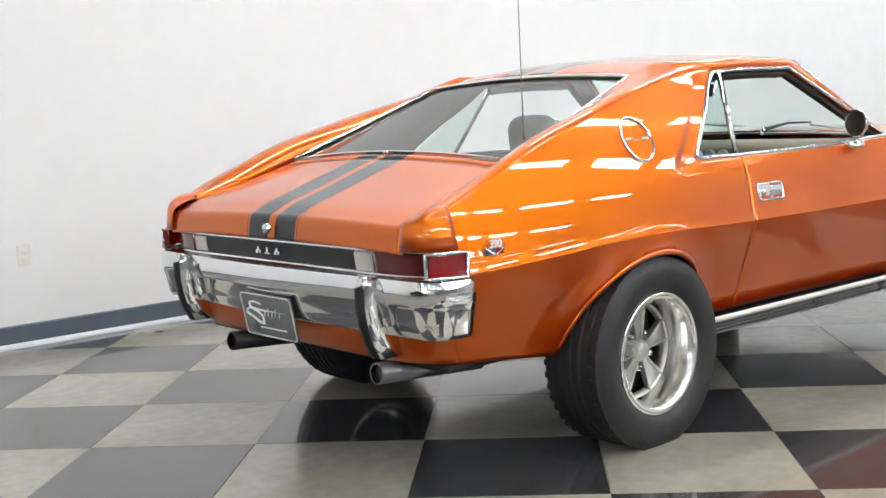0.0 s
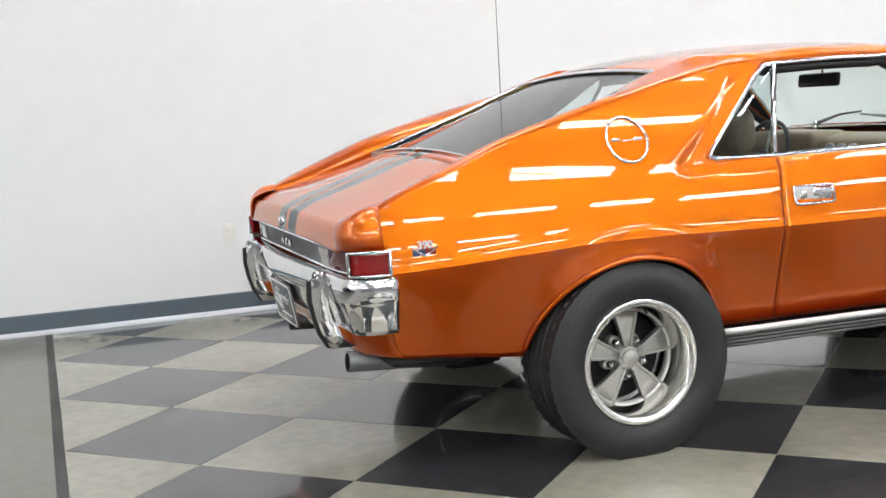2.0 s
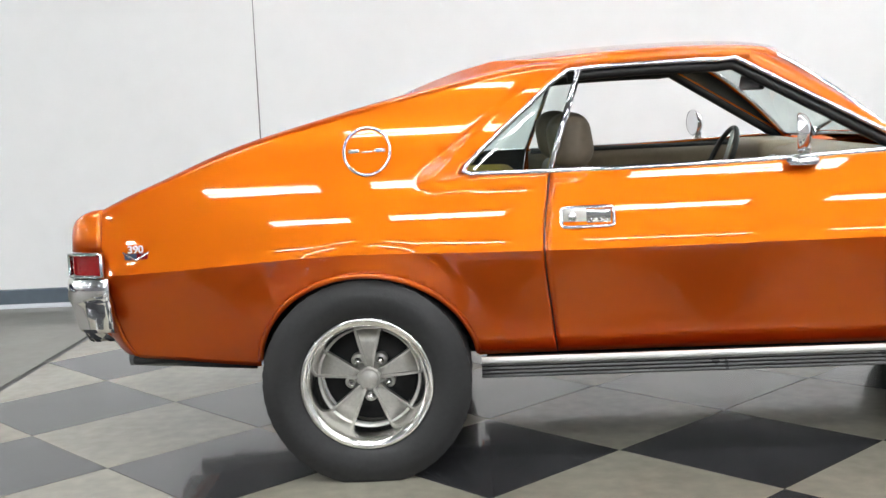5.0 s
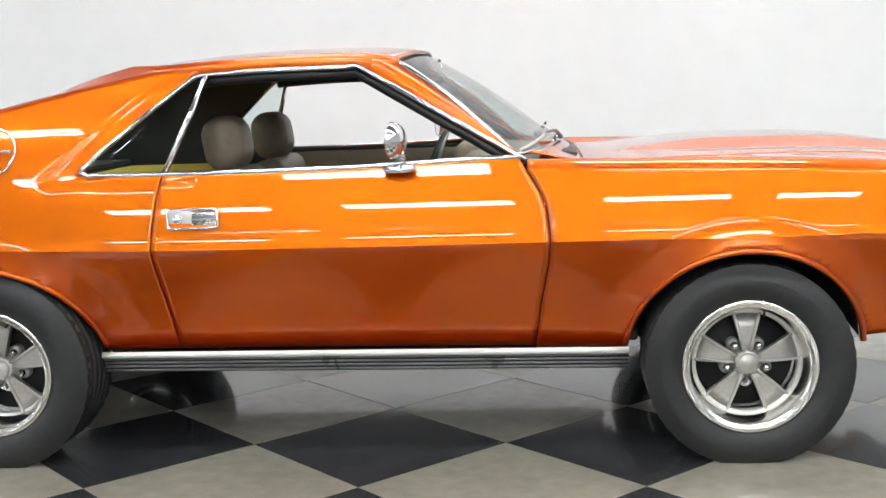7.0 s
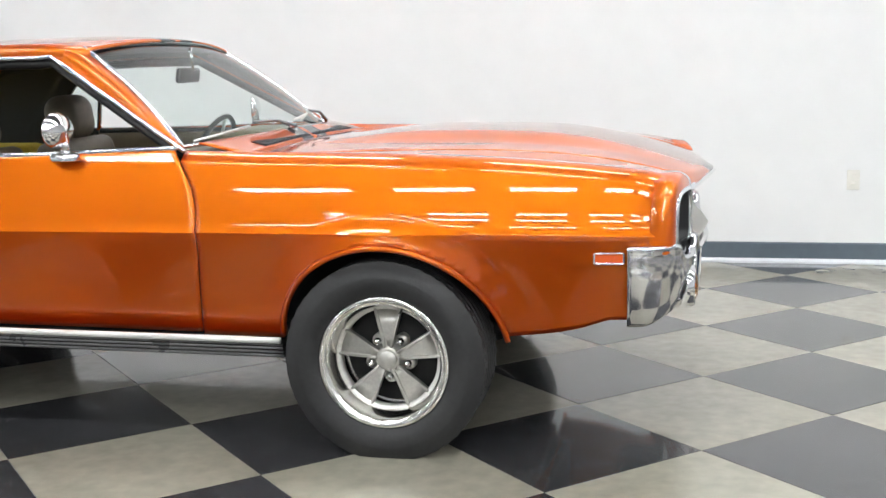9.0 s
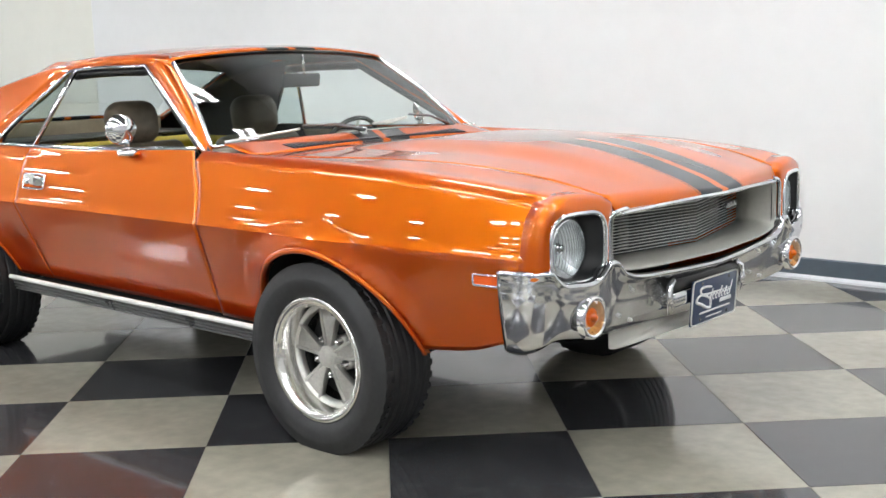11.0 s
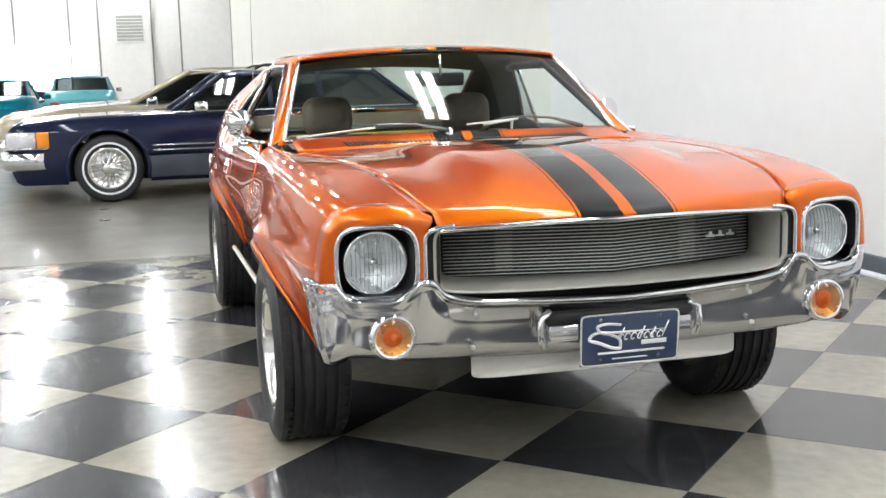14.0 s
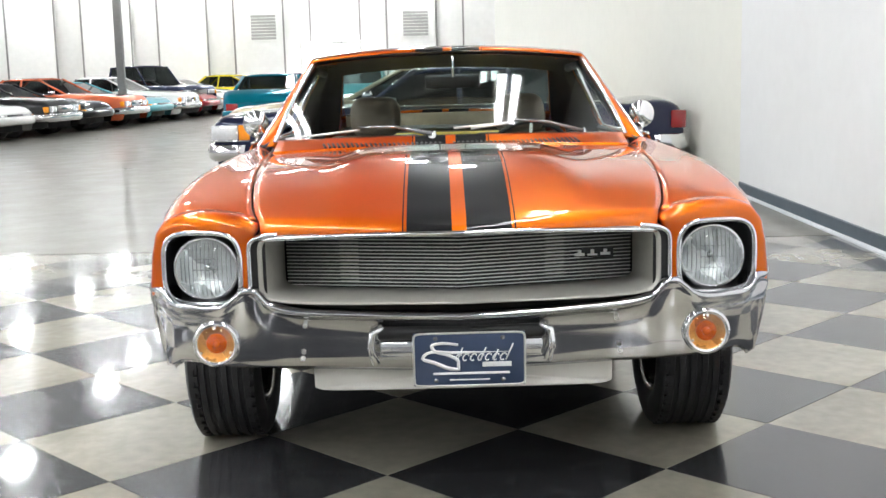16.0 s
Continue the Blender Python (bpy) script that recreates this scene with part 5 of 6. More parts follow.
# ---- fittings along the sides ----
for s in (-1, 1):
    # round chrome mirror on its foot
    mx, my, mz = 0.145, s * 0.845, 0.962
    foot = part("door_mirror", lathe_bm([(0.0001, 0.014), (0.028, 0.013), (0.040, 0.006), (0.043, -0.004), (0.040, -0.012)], 28, "Z"), M_CHROME, car, "round chrome door mirror")
    foot.location = (mx, my, mz)
    foot.scale = (1.25, 0.8, 1)
    stem = part("stalk", tube_bm([(0.0, 0, 0.008), (0.008, s * 0.01, 0.035), (0.0, s * 0.016, 0.058)], [0.016, 0.011, 0.013], 12), M_CHROME, foot)
    hd = part("mirror_head", lathe_bm([(0.0001, 0.046), (0.022, 0.042), (0.044, 0.026), (0.056, 0.004), (0.060, -0.014), (0.060, -0.022), (0.055, -0.026)], 36, "X"), M_CHROME, foot)
    hd.matrix_basis = Matrix.Diagonal((0.8, 1.25, 1, 1)) @ pose(-0.004, s * 0.014, 0.088, 0, 0, s * 10) @ Matrix.Diagonal((0.62, 1, 1, 1))
    mg = part("mirror_glass", lathe_bm([(0.0001, -0.024), (0.055, -0.024)], 36, "X"), M_CHROME, foot)
    mg.matrix_basis = hd.matrix_basis
    # flush paddle handle
    hx, hz = -0.53, 0.82
    hy = side_y(hx, hz)
    loop = [(hx + y, s * (side_y(hx + y, hz + z) + 0.004), hz + z) for y, z in rrect(0, 0, 0.082, 0.030, 0.2, 48)]
    fr = part("door_handle", tube_bm(loop, 0.0055, 8, True), M_CHROME, car, "chrome flush door handle")
    part("paddle", box_bm(hx - 0.005, hx + 0.074, s * hy - 0.006, s * hy + 0.006, hz - 0.022, hz + 0.022, 0.004), M_CHROME, fr)
    part("recess", box_bm(hx - 0.078, hx - 0.004, s * hy - 0.004, s * hy + 0.002, hz - 0.026, hz + 0.026, 0.001), M_STEEL, fr)
    part("lock_button", lathe_bm([(0.0001, s * 0.012), (0.013, s * 0.011), (0.016, s * 0.004), (0.016, s * -0.004)], 20), M_CHROME, fr).location = (hx - 0.048, s * hy, hz)
    # ring emblem on the sail
    ex, ez = -1.215, 1.052
    ring = [(ex + 0.074 * math.cos(t), s * (side_y(ex + 0.074 * math.cos(t), ez + 0.074 * math.sin(t)) + 0.003), ez + 0.074 * math.sin(t)) for t in np.linspace(0, 2 * math.pi, 48, endpoint=False)]
    em = part("ring_emblem", tube_bm(ring, 0.0055, 8, True), M_CHROME, car, "chrome ring emblem")
    for k in range(3):
        xx = ex - 0.042 + 0.042 * k
        part("emblem_mark", box_bm(xx - 0.017, xx + 0.017, s * side_y(xx, ez) - 0.002, s * side_y(xx, ez) + 0.004, ez - 0.008, ez + 0.001 + 0.006 * (k != 1), 0.001), M_CHROME, em)
    # side marker
    lx, lz = 1.935, 0.648
    loop = [(lx + y, s * (side_y(lx + y, lz) + 0.004), lz + z) for y, z in rrect(0, 0, 0.044, 0.0165, 0.15, 40)]
    sm = part("side_marker", tube_bm(loop, 0.004, 6, True), M_CHROME, car, "orange side marker in a chrome frame")
    rows = [[(lx + y, s * (side_y(lx + y, lz) + 0.004), lz + z) for z in (-0.015, 0, 0.015)] for y in np.linspace(-0.042, 0.042, 6)]
    grid_mesh("lens", rows, M_ORANGELENS, sm, flip=s > 0)
    # engine badge: chevron with figures
    bx, bz = -1.965, 0.762
    by = side_y(bx, bz) + 0.004
    bg = part("engine_badge", box_bm(bx - 0.038, bx + 0.038, s * by - 0.003, s * by + 0.003, bz - 0.018, bz + 0.002, 0.001), M_BLUE, car, "blue and red chevron badge with chrome figures")
    part("badge_field", box_bm(bx + 0.002, bx + 0.037, s * by - 0.0045, s * by + 0.0045, bz - 0.017, bz + 0.001, 0.001), M_RED, bg)
    part("chevron", tube_bm([(bx - 0.042, s * (by + 0.003), bz + 0.006), (bx, s * (by + 0.004), bz - 0.02), (bx + 0.042, s * (by + 0.003), bz + 0.006)], 0.004, 6), M_CHROME, bg)
    tcu = bpy.data.curves.new("figures", "FONT")
    tcu.body, tcu.size, tcu.extrude, tcu.align_x = "390", 0.034, 0.003, "CENTER"
    tcu.offset = 0.0004
    to = new("figures", tcu)
    to.matrix_basis = pose(bx, s * (by + 0.006), bz + 0.004, 90, 0, 0 if s < 0 else 180)
    bpy.context.view_layer.update()
    tme = bpy.data.meshes.new_from_object(to.evaluated_get(bpy.context.evaluated_depsgraph_get()))
    tmat = to.matrix_basis.copy()
    bpy.data.objects.remove(to)
    tme.materials.clear()
    tme.materials.append(M_LETTER)
    figs = put("figures", tme, bg)
    figs.matrix_basis = tmat

part("antenna", tube_bm([(-1.585, -0.605, 1.07), (-1.585, -0.605, 1.10), (-1.583, -0.600, 1.45), (-1.580, -0.595, 1.95)], [0.008, 0.0024, 0.0016, 0.0009], 8), M_COL, car, "thin whip aerial")
# rear glass trim
part("rear_glass_trim", tube_bm([(x, s0 * deck_w(x), deck_z(x, deck_w(x)) + 0.003) for s0, x in [(-1, x) for x in np.linspace(-1.67, -0.955, 12)]] + [(-0.952, y, deck_z(-0.952, y) + 0.003) for y in np.linspace(-0.52, 0.52, 14)] + [(x, deck_w(x), deck_z(x, deck_w(x)) + 0.003) for x in np.linspace(-0.955, -1.67, 12)], 0.008, 8), M_CHROME, car)
part("rear_glass_foot", tube_bm([(-1.67, y, deck_z(-1.67, y) + 0.002) for y in np.linspace(-0.62, 0.62, 14)], 0.004, 6), M_CHROME, car)

# wipers
def on_screen(u, v, off):
    a, b, c = Vector(screen(u, v)), Vector(screen(u + 0.01, v)), Vector(screen(u, v + 0.01))
    n = (b - a).cross(c - a).normalized()
    n = n if n.z > 0 else -n
    return a + n * off


for u0, v0, u1, v1, um, vm in ((-0.10, 0.0, -0.93, 0.02, -0.5, 0.07), (0.74, 0.0, 0.02, 0.07, 0.35, 0.10)):
    arm = part("wiper", tube_bm([on_screen(u0, v0 + 0.005, 0.02), on_screen((u0 + um) / 2, (v0 + vm) / 2 + 0.015, 0.036), on_screen(um, vm, 0.03)], [0.010, 0.006, 0.004], 8), M_GREYPLATE, car, "chrome wiper arm and blade")
    part("blade", tube_bm([on_screen(um + k * (u1 - um) * 1.0 if k > 0 else um - k * (u0 - um) * -0.75, vm + k * (v1 - vm) if k > 0 else vm + k * (vm - v0) * 0.5, 0.014 - 0.006 * abs(k)) for k in np.linspace(-0.8, 1, 12)], 0.005, 6), M_STEEL, arm)
    part("pivot", lathe_bm([(0.0001, 0.03), (0.014, 0.028), (0.018, 0.015), (0.018, -0.01)], 16, "Z"), M_CHROME, arm).location = on_screen(u0, v0, 0.0)

# ---- cabin ----
grid_mesh("headliner", [[(x, y, roof_z(x, y) - 0.024) for y in np.linspace(-0.60, 0.60, 15)] for x in np.linspace(-0.95, 0.12, 12)], M_LINER, car)
for s in (-1, 1):
    q = np.array(quarter_panel(s))[:, :54]
    trim = grid_mesh("interior_trim", q, M_LINER, car, flip=s < 0, keep=lambda c: window_hole(c) and c[0] > -1.9 and c[2] > 0.70 and c[2] < deck_z(c[0], 0.5) - 0.02, snap=quarter_snap)
    trim.data.transform(Matrix.Translation((0, -s * 0.022, 0)))
    rows = [[(x, s * (side_y(x, z) - 0.05), z) for z in np.linspace(0.40, 0.955, 12)] for x in np.linspace(-0.63, 0.50, 10)]
    dp = grid_mesh("door_card", rows, M_TAN, car, "tan vinyl door trim", flip=s < 0, thick=0.01)
    part("armrest", box_bm(-0.38, 0.18, s * 0.79 - 0.05, s * 0.79 + 0.02, 0.70, 0.76, 0.02, 3), M_TAN, dp)
    part("belt_roll", tube_bm([(x, s * (side_y(x, 0.95) - 0.04), 0.957) for x in np.linspace(-0.62, 0.50, 8)], 0.014, 8), M_TAND, dp)
    # seat
    st = part("seat", box_bm(-0.44, 0.10, s * 0.36 - 0.25, s * 0.36 + 0.25, 0.42, 0.60, 0.05, 4), M_SEAT, car, "tan vinyl bucket seat with headrest")
    bm = box_bm(-0.07, 0.07, -0.245, 0.245, 0.0, 0.44, 0.05, 4)
    bk = part("backrest", bm, M_SEAT, st)
    bk.matrix_basis = pose(-0.42, s * 0.36, 0.52, 0, -14, 0)
    hr = part("headrest", box_bm(-0.075, 0.075, -0.125, 0.125, -0.095, 0.105, 0.07, 6), M_SEAT, st)
    hr.matrix_basis = pose(-0.535, s * 0.36, 1.035, 0, -8, 0)
    for d in (-0.05, 0.05):
        part("headrest_post", tube_bm([(-0.53, s * 0.36 + d, 0.90), (-0.535, s * 0.36 + d, 0.98)], 0.006, 8), M_CHROME, st)
rows = [[(0.60 - 0.02 * (y / 0.7) ** 2, y, 0.965), (0.42, y, 0.975), (0.32, y, 0.958), (0.285, y, 0.93), (0.29, y, 0.86), (0.34, y, 0.74), (0.40, y, 0.62)] for y in np.linspace(-0.70, 0.70, 21)]
dash = grid_mesh("dashboard", rows, M_TAN, car, "tan padded dashboard", thick=0.01)
part("instrument_hood", box_bm(0.25, 0.46, 0.14, 0.60, 0.86, 0.985, 0.03, 3), M_TAN, dash)
for k in range(3):
    part("gauge", lathe_bm([(0.0001, 0.004), (0.022, 0.004), (0.028, 0.008), (0.030, -0.01)], 24, "X"), M_LETTER, dash).matrix_basis = pose(0.278, -0.10 + 0.075 * k, 0.905, 0, 0, 180)
sw = part("steering_wheel", lathe_bm([(0.185 + 0.011 * math.cos(t), 0.011 * math.sin(t)) for t in np.linspace(0, 2 * math.pi, 10)], 40, "X"), M_TAND, car, "thin-rimmed steering wheel with metal spokes")
sw.matrix_basis = pose(0.13, 0.36, 0.865, 0, 24, 0)
for a in (90, 210, 330):
    part("spoke", tube_bm([(0.02, 0.02 * math.cos(radians(a)), 0.02 * math.sin(radians(a))), (0.002, 0.18 * math.cos(radians(a)), 0.18 * math.sin(radians(a)))], 0.008, 6), M_STEEL, sw)
part("boss", lathe_bm([(0.0001, -0.02), (0.035, -0.018), (0.045, 0.0), (0.03, 0.04), (0.02, 0.22)], 24, "X"), M_TAND, sw)
rv = part("rear_view_mirror", box_bm(-0.012, 0.012, -0.12, 0.12, -0.03, 0.03, 0.012, 3), M_BLACK, car)
rv.matrix_basis = pose(0.20, 0.02, 1.215, 0, 8, 6)
part("mirror_stem", tube_bm([(0.02, 0, 0.02), (0.0, 0.0, 0.11)], 0.006, 8), M_CHROME, rv)
part("cabin_floor", box_bm(-0.75, 0.9, -0.72, 0.72, 0.36, 0.40, 0.01), M_TAND, car)
part("cargo_floor", box_bm(-1.95, -0.66, -0.60, 0.60, 0.70, 0.74, 0.01), M_TAND, car)
part("parcel_shelf", box_bm(-1.66, -1.25, -0.60, 0.60, 0.93, 0.945, 0.004), M_TAND, car)
part("rear_bulkhead", box_bm(-1.69, -1.668, -0.60, 0.60, 0.72, 1.018, 0.006), M_TAN, car, "tan panel behind the cargo space")
bl = box_bm(-1.25, -0.70, -0.5, 0.5, 0.74, 0.925, 0.06, 4)
part("cargo_cloth", bl, M_YELLOW, car, "yellow cloth folded in the cargo area")


# ---- the far end of the hall ----
far = bpy.data.objects["wall_far"]
for k in range(-11, 10):
    y = -4.5 + 3.08 * k
    for a in (-1.0, 1.0):
        put("panel_joint", mesh_of("panel_joint", [(FAR_X + u, y + a + v, w) for u in (0.302, 0.33) for v in (-0.035, 0.035) for w in (0, 8.0)],
                                   [(0, 1, 3, 2), (4, 6, 7, 5), (0, 4, 5, 1), (2, 3, 7, 6), (1, 5, 7, 3), (0, 2, 6, 4)], M_SEAM, smooth=False), far)
    if k:
        for z0, z1 in ((0.0, 1.08), (1.10, 2.17), (2.19, 3.28), (3.30, 4.40)):
            put("dock_door", mesh_of("dock_door", [(FAR_X + u, y + v, w) for u in (0.301, 0.322) for v in (-0.94, 0.94) for w in (z0, z1)],
                                     [(4, 6, 7, 5), (0, 4, 5, 1), (2, 3, 7, 6), (1, 5, 7, 3), (0, 2, 6, 4)], M_PANELDOOR, smooth=False), far)
M_LOUVRE = material("grey_louvre", (0.36, 0.36, 0.34), 0.5, var=0.1, scale=10)
for k, y in enumerate((-7.38, -1.25)):
    root = empty("wall_louvre", FAR_X + 0.325, y, 3.23)
    part("frame", box_bm(0, 0.05, -0.56, 0.56, -0.56, 0.56, 0.01), M_PANELDOOR, root, smooth=False)
    for j in range(8):
        part("blade", box_bm(0.03, 0.07, -0.5, 0.5, -0.49 + 0.125 * j, -0.39 + 0.125 * j, 0.005), M_LOUVRE, root, smooth=False)
    tagged(root, "square grey ventilation louvre high on the wall", "louvre", "wall louvres")
day = empty("dock_opening", FAR_X + 0.335, -4.7, 0)
part("daylight", box_bm(0.0, 0.01, -1.15, 1.15, 0, 2.5), M_DAY, day, "bright daylight beyond the open dock", smooth=False)
for s in (-1, 1):
    part("jamb", box_bm(0.0, 0.12, s * 1.2 - 0.05, s * 1.2 + 0.05, 0, 2.55, 0.01), M_PANELDOOR, day, smooth=False)
part("head", box_bm(0.0, 0.12, -1.25, 1.25, 2.5, 2.62, 0.01), M_PANELDOOR, day, smooth=False)
tagged(day, "open dock door with glaring daylight", "door", kind="structure")
for cx, cy in ((-30.0, -9.95), (-30.0, -22.0), (-16.0, -22.0)):
    root = empty("steel_column", cx, cy, 0)
    part("shaft", box_bm(-0.11, 0.11, -0.11, 0.11, 0, CEILING_Z, 0.02), M_COL, root)
    part("base_plate", box_bm(-0.2, 0.2, -0.2, 0.2, 0, 0.025, 0.005), M_COL, root)
    tagged(root, "grey square steel column holding up the roof", "column", "steel columns")


# ---- parked cars ----
def parked_car(name, label, paint, p, group=""):
    """A complete parked car; p holds its main sizes. It heads along +x, its base at the origin."""
    L, W = p["L"], p["W"] / 2
    fx, rx, wr = p["front"], p["rear"], p["wheel"]          # axle places from the nose and the tail
    xf, xr = L / 2 - fx, -L / 2 + rx
    root = empty(name)
    kx, kz = p["line_x"], p["line_z"]                        # upper edge of the lower body from tail to nose
    x0, x1 = -L / 2, L / 2
    cl = p.get("clear", 0.2)

    def half(x):
        e = min(1.0, (x - x0) / 0.45, (x1 - x) / 0.55)
        return W * (0.86 + 0.14 * max(0.0, e) ** 0.5)

    def section(x):
        zt = float(sp(x, kx, kz))
        w = half(x)
        e = min(1.0, (x - x0) / 0.10, (x1 - x) / 0.10)
        zb = cl + 0.22 * (1 - max(0.0, e)) ** 2
        return [(w * 0.93, zb), (w * 0.975, zb + 0.12), (w, zb + 0.6 * (zt - zb) * 0.55), (w, zt * 0.72), (w * 0.985, zt - 0.07), (w * 0.95, zt - 0.02), (w * 0.86, zt), (w * 0.45, zt + 0.02), (0.0, zt + 0.028)]

    def keep(c):
        return all((c[0] - ax) ** 2 + (max(c[2], wr) - wr) ** 2 > (wr + 0.06) ** 2 or abs(c[1]) < W * 0.6 for ax in (xf, xr))

    def snap(v):
        for ax in (xf, xr):
            d = math.hypot(v[0] - ax, max(v[2] - wr, 0))
            if abs(v[1]) > W * 0.6 and d < wr + 0.085 and d > 1e-6:
                k = (wr + 0.06) / d
                return np.array([ax + (v[0] - ax) * k, v[1], wr + max(v[2] - wr, 0) * k if v[2] > wr else v[2]])
        return v

    xs = np.concatenate(([x0, x0 + 0.02, x0 + 0.06], np.linspace(x0 + 0.12, x1 - 0.12, 74), [x1 - 0.06, x1 - 0.02, x1]))
    for s in (-1, 1):
        rows = []
        for x in xs:
            c = section(x)
            q = spline_pts(c, 24)
            rows.append([(x, s * y, z) for y, z in q])
        grid_mesh("body_side", rows, paint, root, flip=s > 0, keep=keep, snap=snap)
    for x, nm in ((x0, "tail_face"), (x1, "nose_face")):
        c = spline_pts(section(x), 24)
        V = [(x, y, z) for y, z in c] + [(x, -y, z) for y, z in c[::-1]]
        put(nm, mesh_of(nm, V, [tuple(range(len(V)))], paint, smooth=False), root)
    part("underbody", box_bm(x0 + 0.15, x1 - 0.15, -W * 0.6, W * 0.6, cl, 0.55, 0.02), M_DARK, root)
    # cabin: glass all round, painted roof and pillars
    a, b, c, d = p["cabin"]                                   # foot of rear glass, roof rear, roof front, foot of screen
    zb, zr = p["belt"], p["roof"]
    wr_, wb = W * p.get("taper", 0.74), W * 0.93
    foot = [(a, wb * 0.9), (d, wb * 0.9)]
    g = bmesh.new()
    V = {}
    for s in (-1, 1):
        for key, (x, y, z) in {"a": (a, wb * 0.9, zb), "b": (b, wr_, zr - 0.02), "c": (c, wr_, zr - 0.02), "d": (d, wb * 0.9, zb), "m": ((b + c) / 2, wb, zb)}.items():
            V[key, s] = g.verts.new((x, s * y, z))
    for s in (-1, 1):
        g.faces.new([V[k, s] for k in "abcdm"])
    g.faces.new([V["a", -1], V["b", -1], V["b", 1], V["a", 1]])
    g.faces.new([V["c", -1], V["d", -1], V["d", 1], V["c", 1]])
    part("window_glass", g, M_GLASSD, root, "dark window glass", smooth=False)
    rows = []
    for x in np.linspace(b - 0.02, c + 0.02, 14):
        e = min(1.0, (x - b + 0.02) / 0.2, (c + 0.02 - x) / 0.25)
        rows.append([(x, y, zr + 0.03 * max(0.0, e) ** 0.5 - 0.05 * abs(y / wr_) ** 4) for y in np.linspace(-wr_ * 1.02, wr_ * 1.02, 17)])
    grid_mesh("roof", rows, p.get("roof_paint", paint), root, thick=0.03)
    for s in (-1, 1):
        for q0, q1, r in (((a, wb * 0.9, zb), (b, wr_, zr - 0.02), 0.035), ((d, wb * 0.9, zb), (c, wr_, zr - 0.02), 0.028)):
            part("pillar", tube_bm([(q0[0], s * q0[1], q0[2]), (q1[0], s * q1[1], q1[2])], r, 8), paint, root)
        for f in p.get("pillars", (0.5,)):
            xm = b + (c - b) * f
            part("pillar", tube_bm([(xm, s * (wb + 0.003), zb), (xm + 0.02, s * (wr_ + 0.004), zr - 0.02)], 0.03, 8), paint, root)
        part("belt_trim", tube_bm([(x, s * (wb + 0.02 - 0.09 * abs(2 * (x - a) / (d - a) - 1) ** 6), zb + 0.004) for x in np.linspace(a, d, 16)], 0.010, 6), M_CHROME, root)
        for ax in (xf, xr):
            wh = part("wheel", lathe_bm([(0.0001, s * 0.03), (wr * 0.2, s * 0.03), (wr * 0.24, s * 0.0), (wr * 0.52, s * 0.012), (wr * 0.60, s * 0.028), (wr * 0.64, s * 0.02), (wr * 0.64, s * -0.18)], 28), M_POLISH, root)
            wh.location = (ax, s * (W - 0.05), wr)
            part("tyre", lathe_bm([(wr * 0.63, s * 0.02), (wr * 0.72, s * 0.036), (wr * 0.9, s * 0.036), (wr * 0.985, s * 0.014), (wr, s * -0.03), (wr, s * -0.15), (wr * 0.9, s * -0.19)], 32), M_RUBBER, wh)
            if p.get("wire"):
                for k in range(20):
                    t = 2 * math.pi * k / 20
                    part("spoke", tube_bm([(wr * 0.2 * math.cos(t), s * 0.034, wr * 0.2 * math.sin(t)), (wr * 0.55 * math.cos(t + 0.16), s * 0.026, wr * 0.55 * math.sin(t + 0.16))], 0.007, 5), M_CHROME, wh)
                part("white_band", lathe_bm([(wr * 0.72, s * 0.0375), (wr * 0.75, s * 0.0385), (wr * 0.78, s * 0.0375)], 32), M_LETTER, wh)
        grid_mesh("wheel_arch", [[(ax + (wr + 0.06) * math.cos(t), s * yy, wr + (wr + 0.06) * math.sin(t)) for yy in (W * 0.985, W * 0.6)] for t in np.linspace(0, math.pi, 16) for ax in (xf,)], M_DARK, root)
        grid_mesh("wheel_arch", [[(xr + (wr + 0.06) * math.cos(t), s * yy, wr + (wr + 0.06) * math.sin(t)) for yy in (W * 0.985, W * 0.6)] for t in np.linspace(0, math.pi, 16)], M_DARK, root)
        for ax in (xf, xr):
            part("arch_lip", tube_bm([(ax + (wr + 0.058) * math.cos(q), s * (half(ax + (wr + 0.058) * math.cos(q)) - 0.006), max(cl, wr + (wr + 0.058) * math.sin(q))) for q in np.linspace(-0.25, math.pi + 0.25, 30)], 0.020, 6), paint, root)
    zn, zt = float(sp(x1 - 0.05, kx, kz)), float(sp(x0 + 0.05, kx, kz))
    for x, m, sg in ((x1, M_CHROME if p.get("chrome", True) else paint, 1), (x0, M_CHROME if p.get("chrome", True) else paint, -1)):
        c = [(x - sg * 0.35, W * 0.97), (x - sg * 0.05, W * 0.95), (x + sg * 0.06, W * 0.80), (x + sg * 0.10, 0.0)]
        c = c + [(q, -w) for q, w in c[-2::-1]]
        rows = []
        for q, y in spline_pts(c, 30):
            rows.append([(q - sg * 0.03, y * 0.97, 0.36), (q, y, 0.39), (q + sg * 0.012, y, 0.45), (q, y, 0.52), (q - sg * 0.04, y * 0.97, 0.54)])
        grid_mesh("bumper", rows, m, root, flip=sg < 0, thick=0.01)
    for s in (-1, 1):
        part("headlamp", box_bm(x1 - 0.04, x1 + 0.02, s * W * 0.60 - 0.16, s * W * 0.60 + 0.16, zn - 0.20, zn - 0.06, 0.02), M_REFL, root)
        part("corner_lamp", box_bm(x1 - 0.12, x1 + 0.005, s * W * 0.84 - 0.07, s * W * 0.84 + 0.03, zn - 0.20, zn - 0.07, 0.02), M_AMBER, root)
        part("tail_lamp", box_bm(x0 - 0.015, x0 + 0.06, s * W * 0.70 - 0.13, s * W * 0.70 + 0.13, zt - 0.24, zt - 0.08, 0.015), M_RED, root)
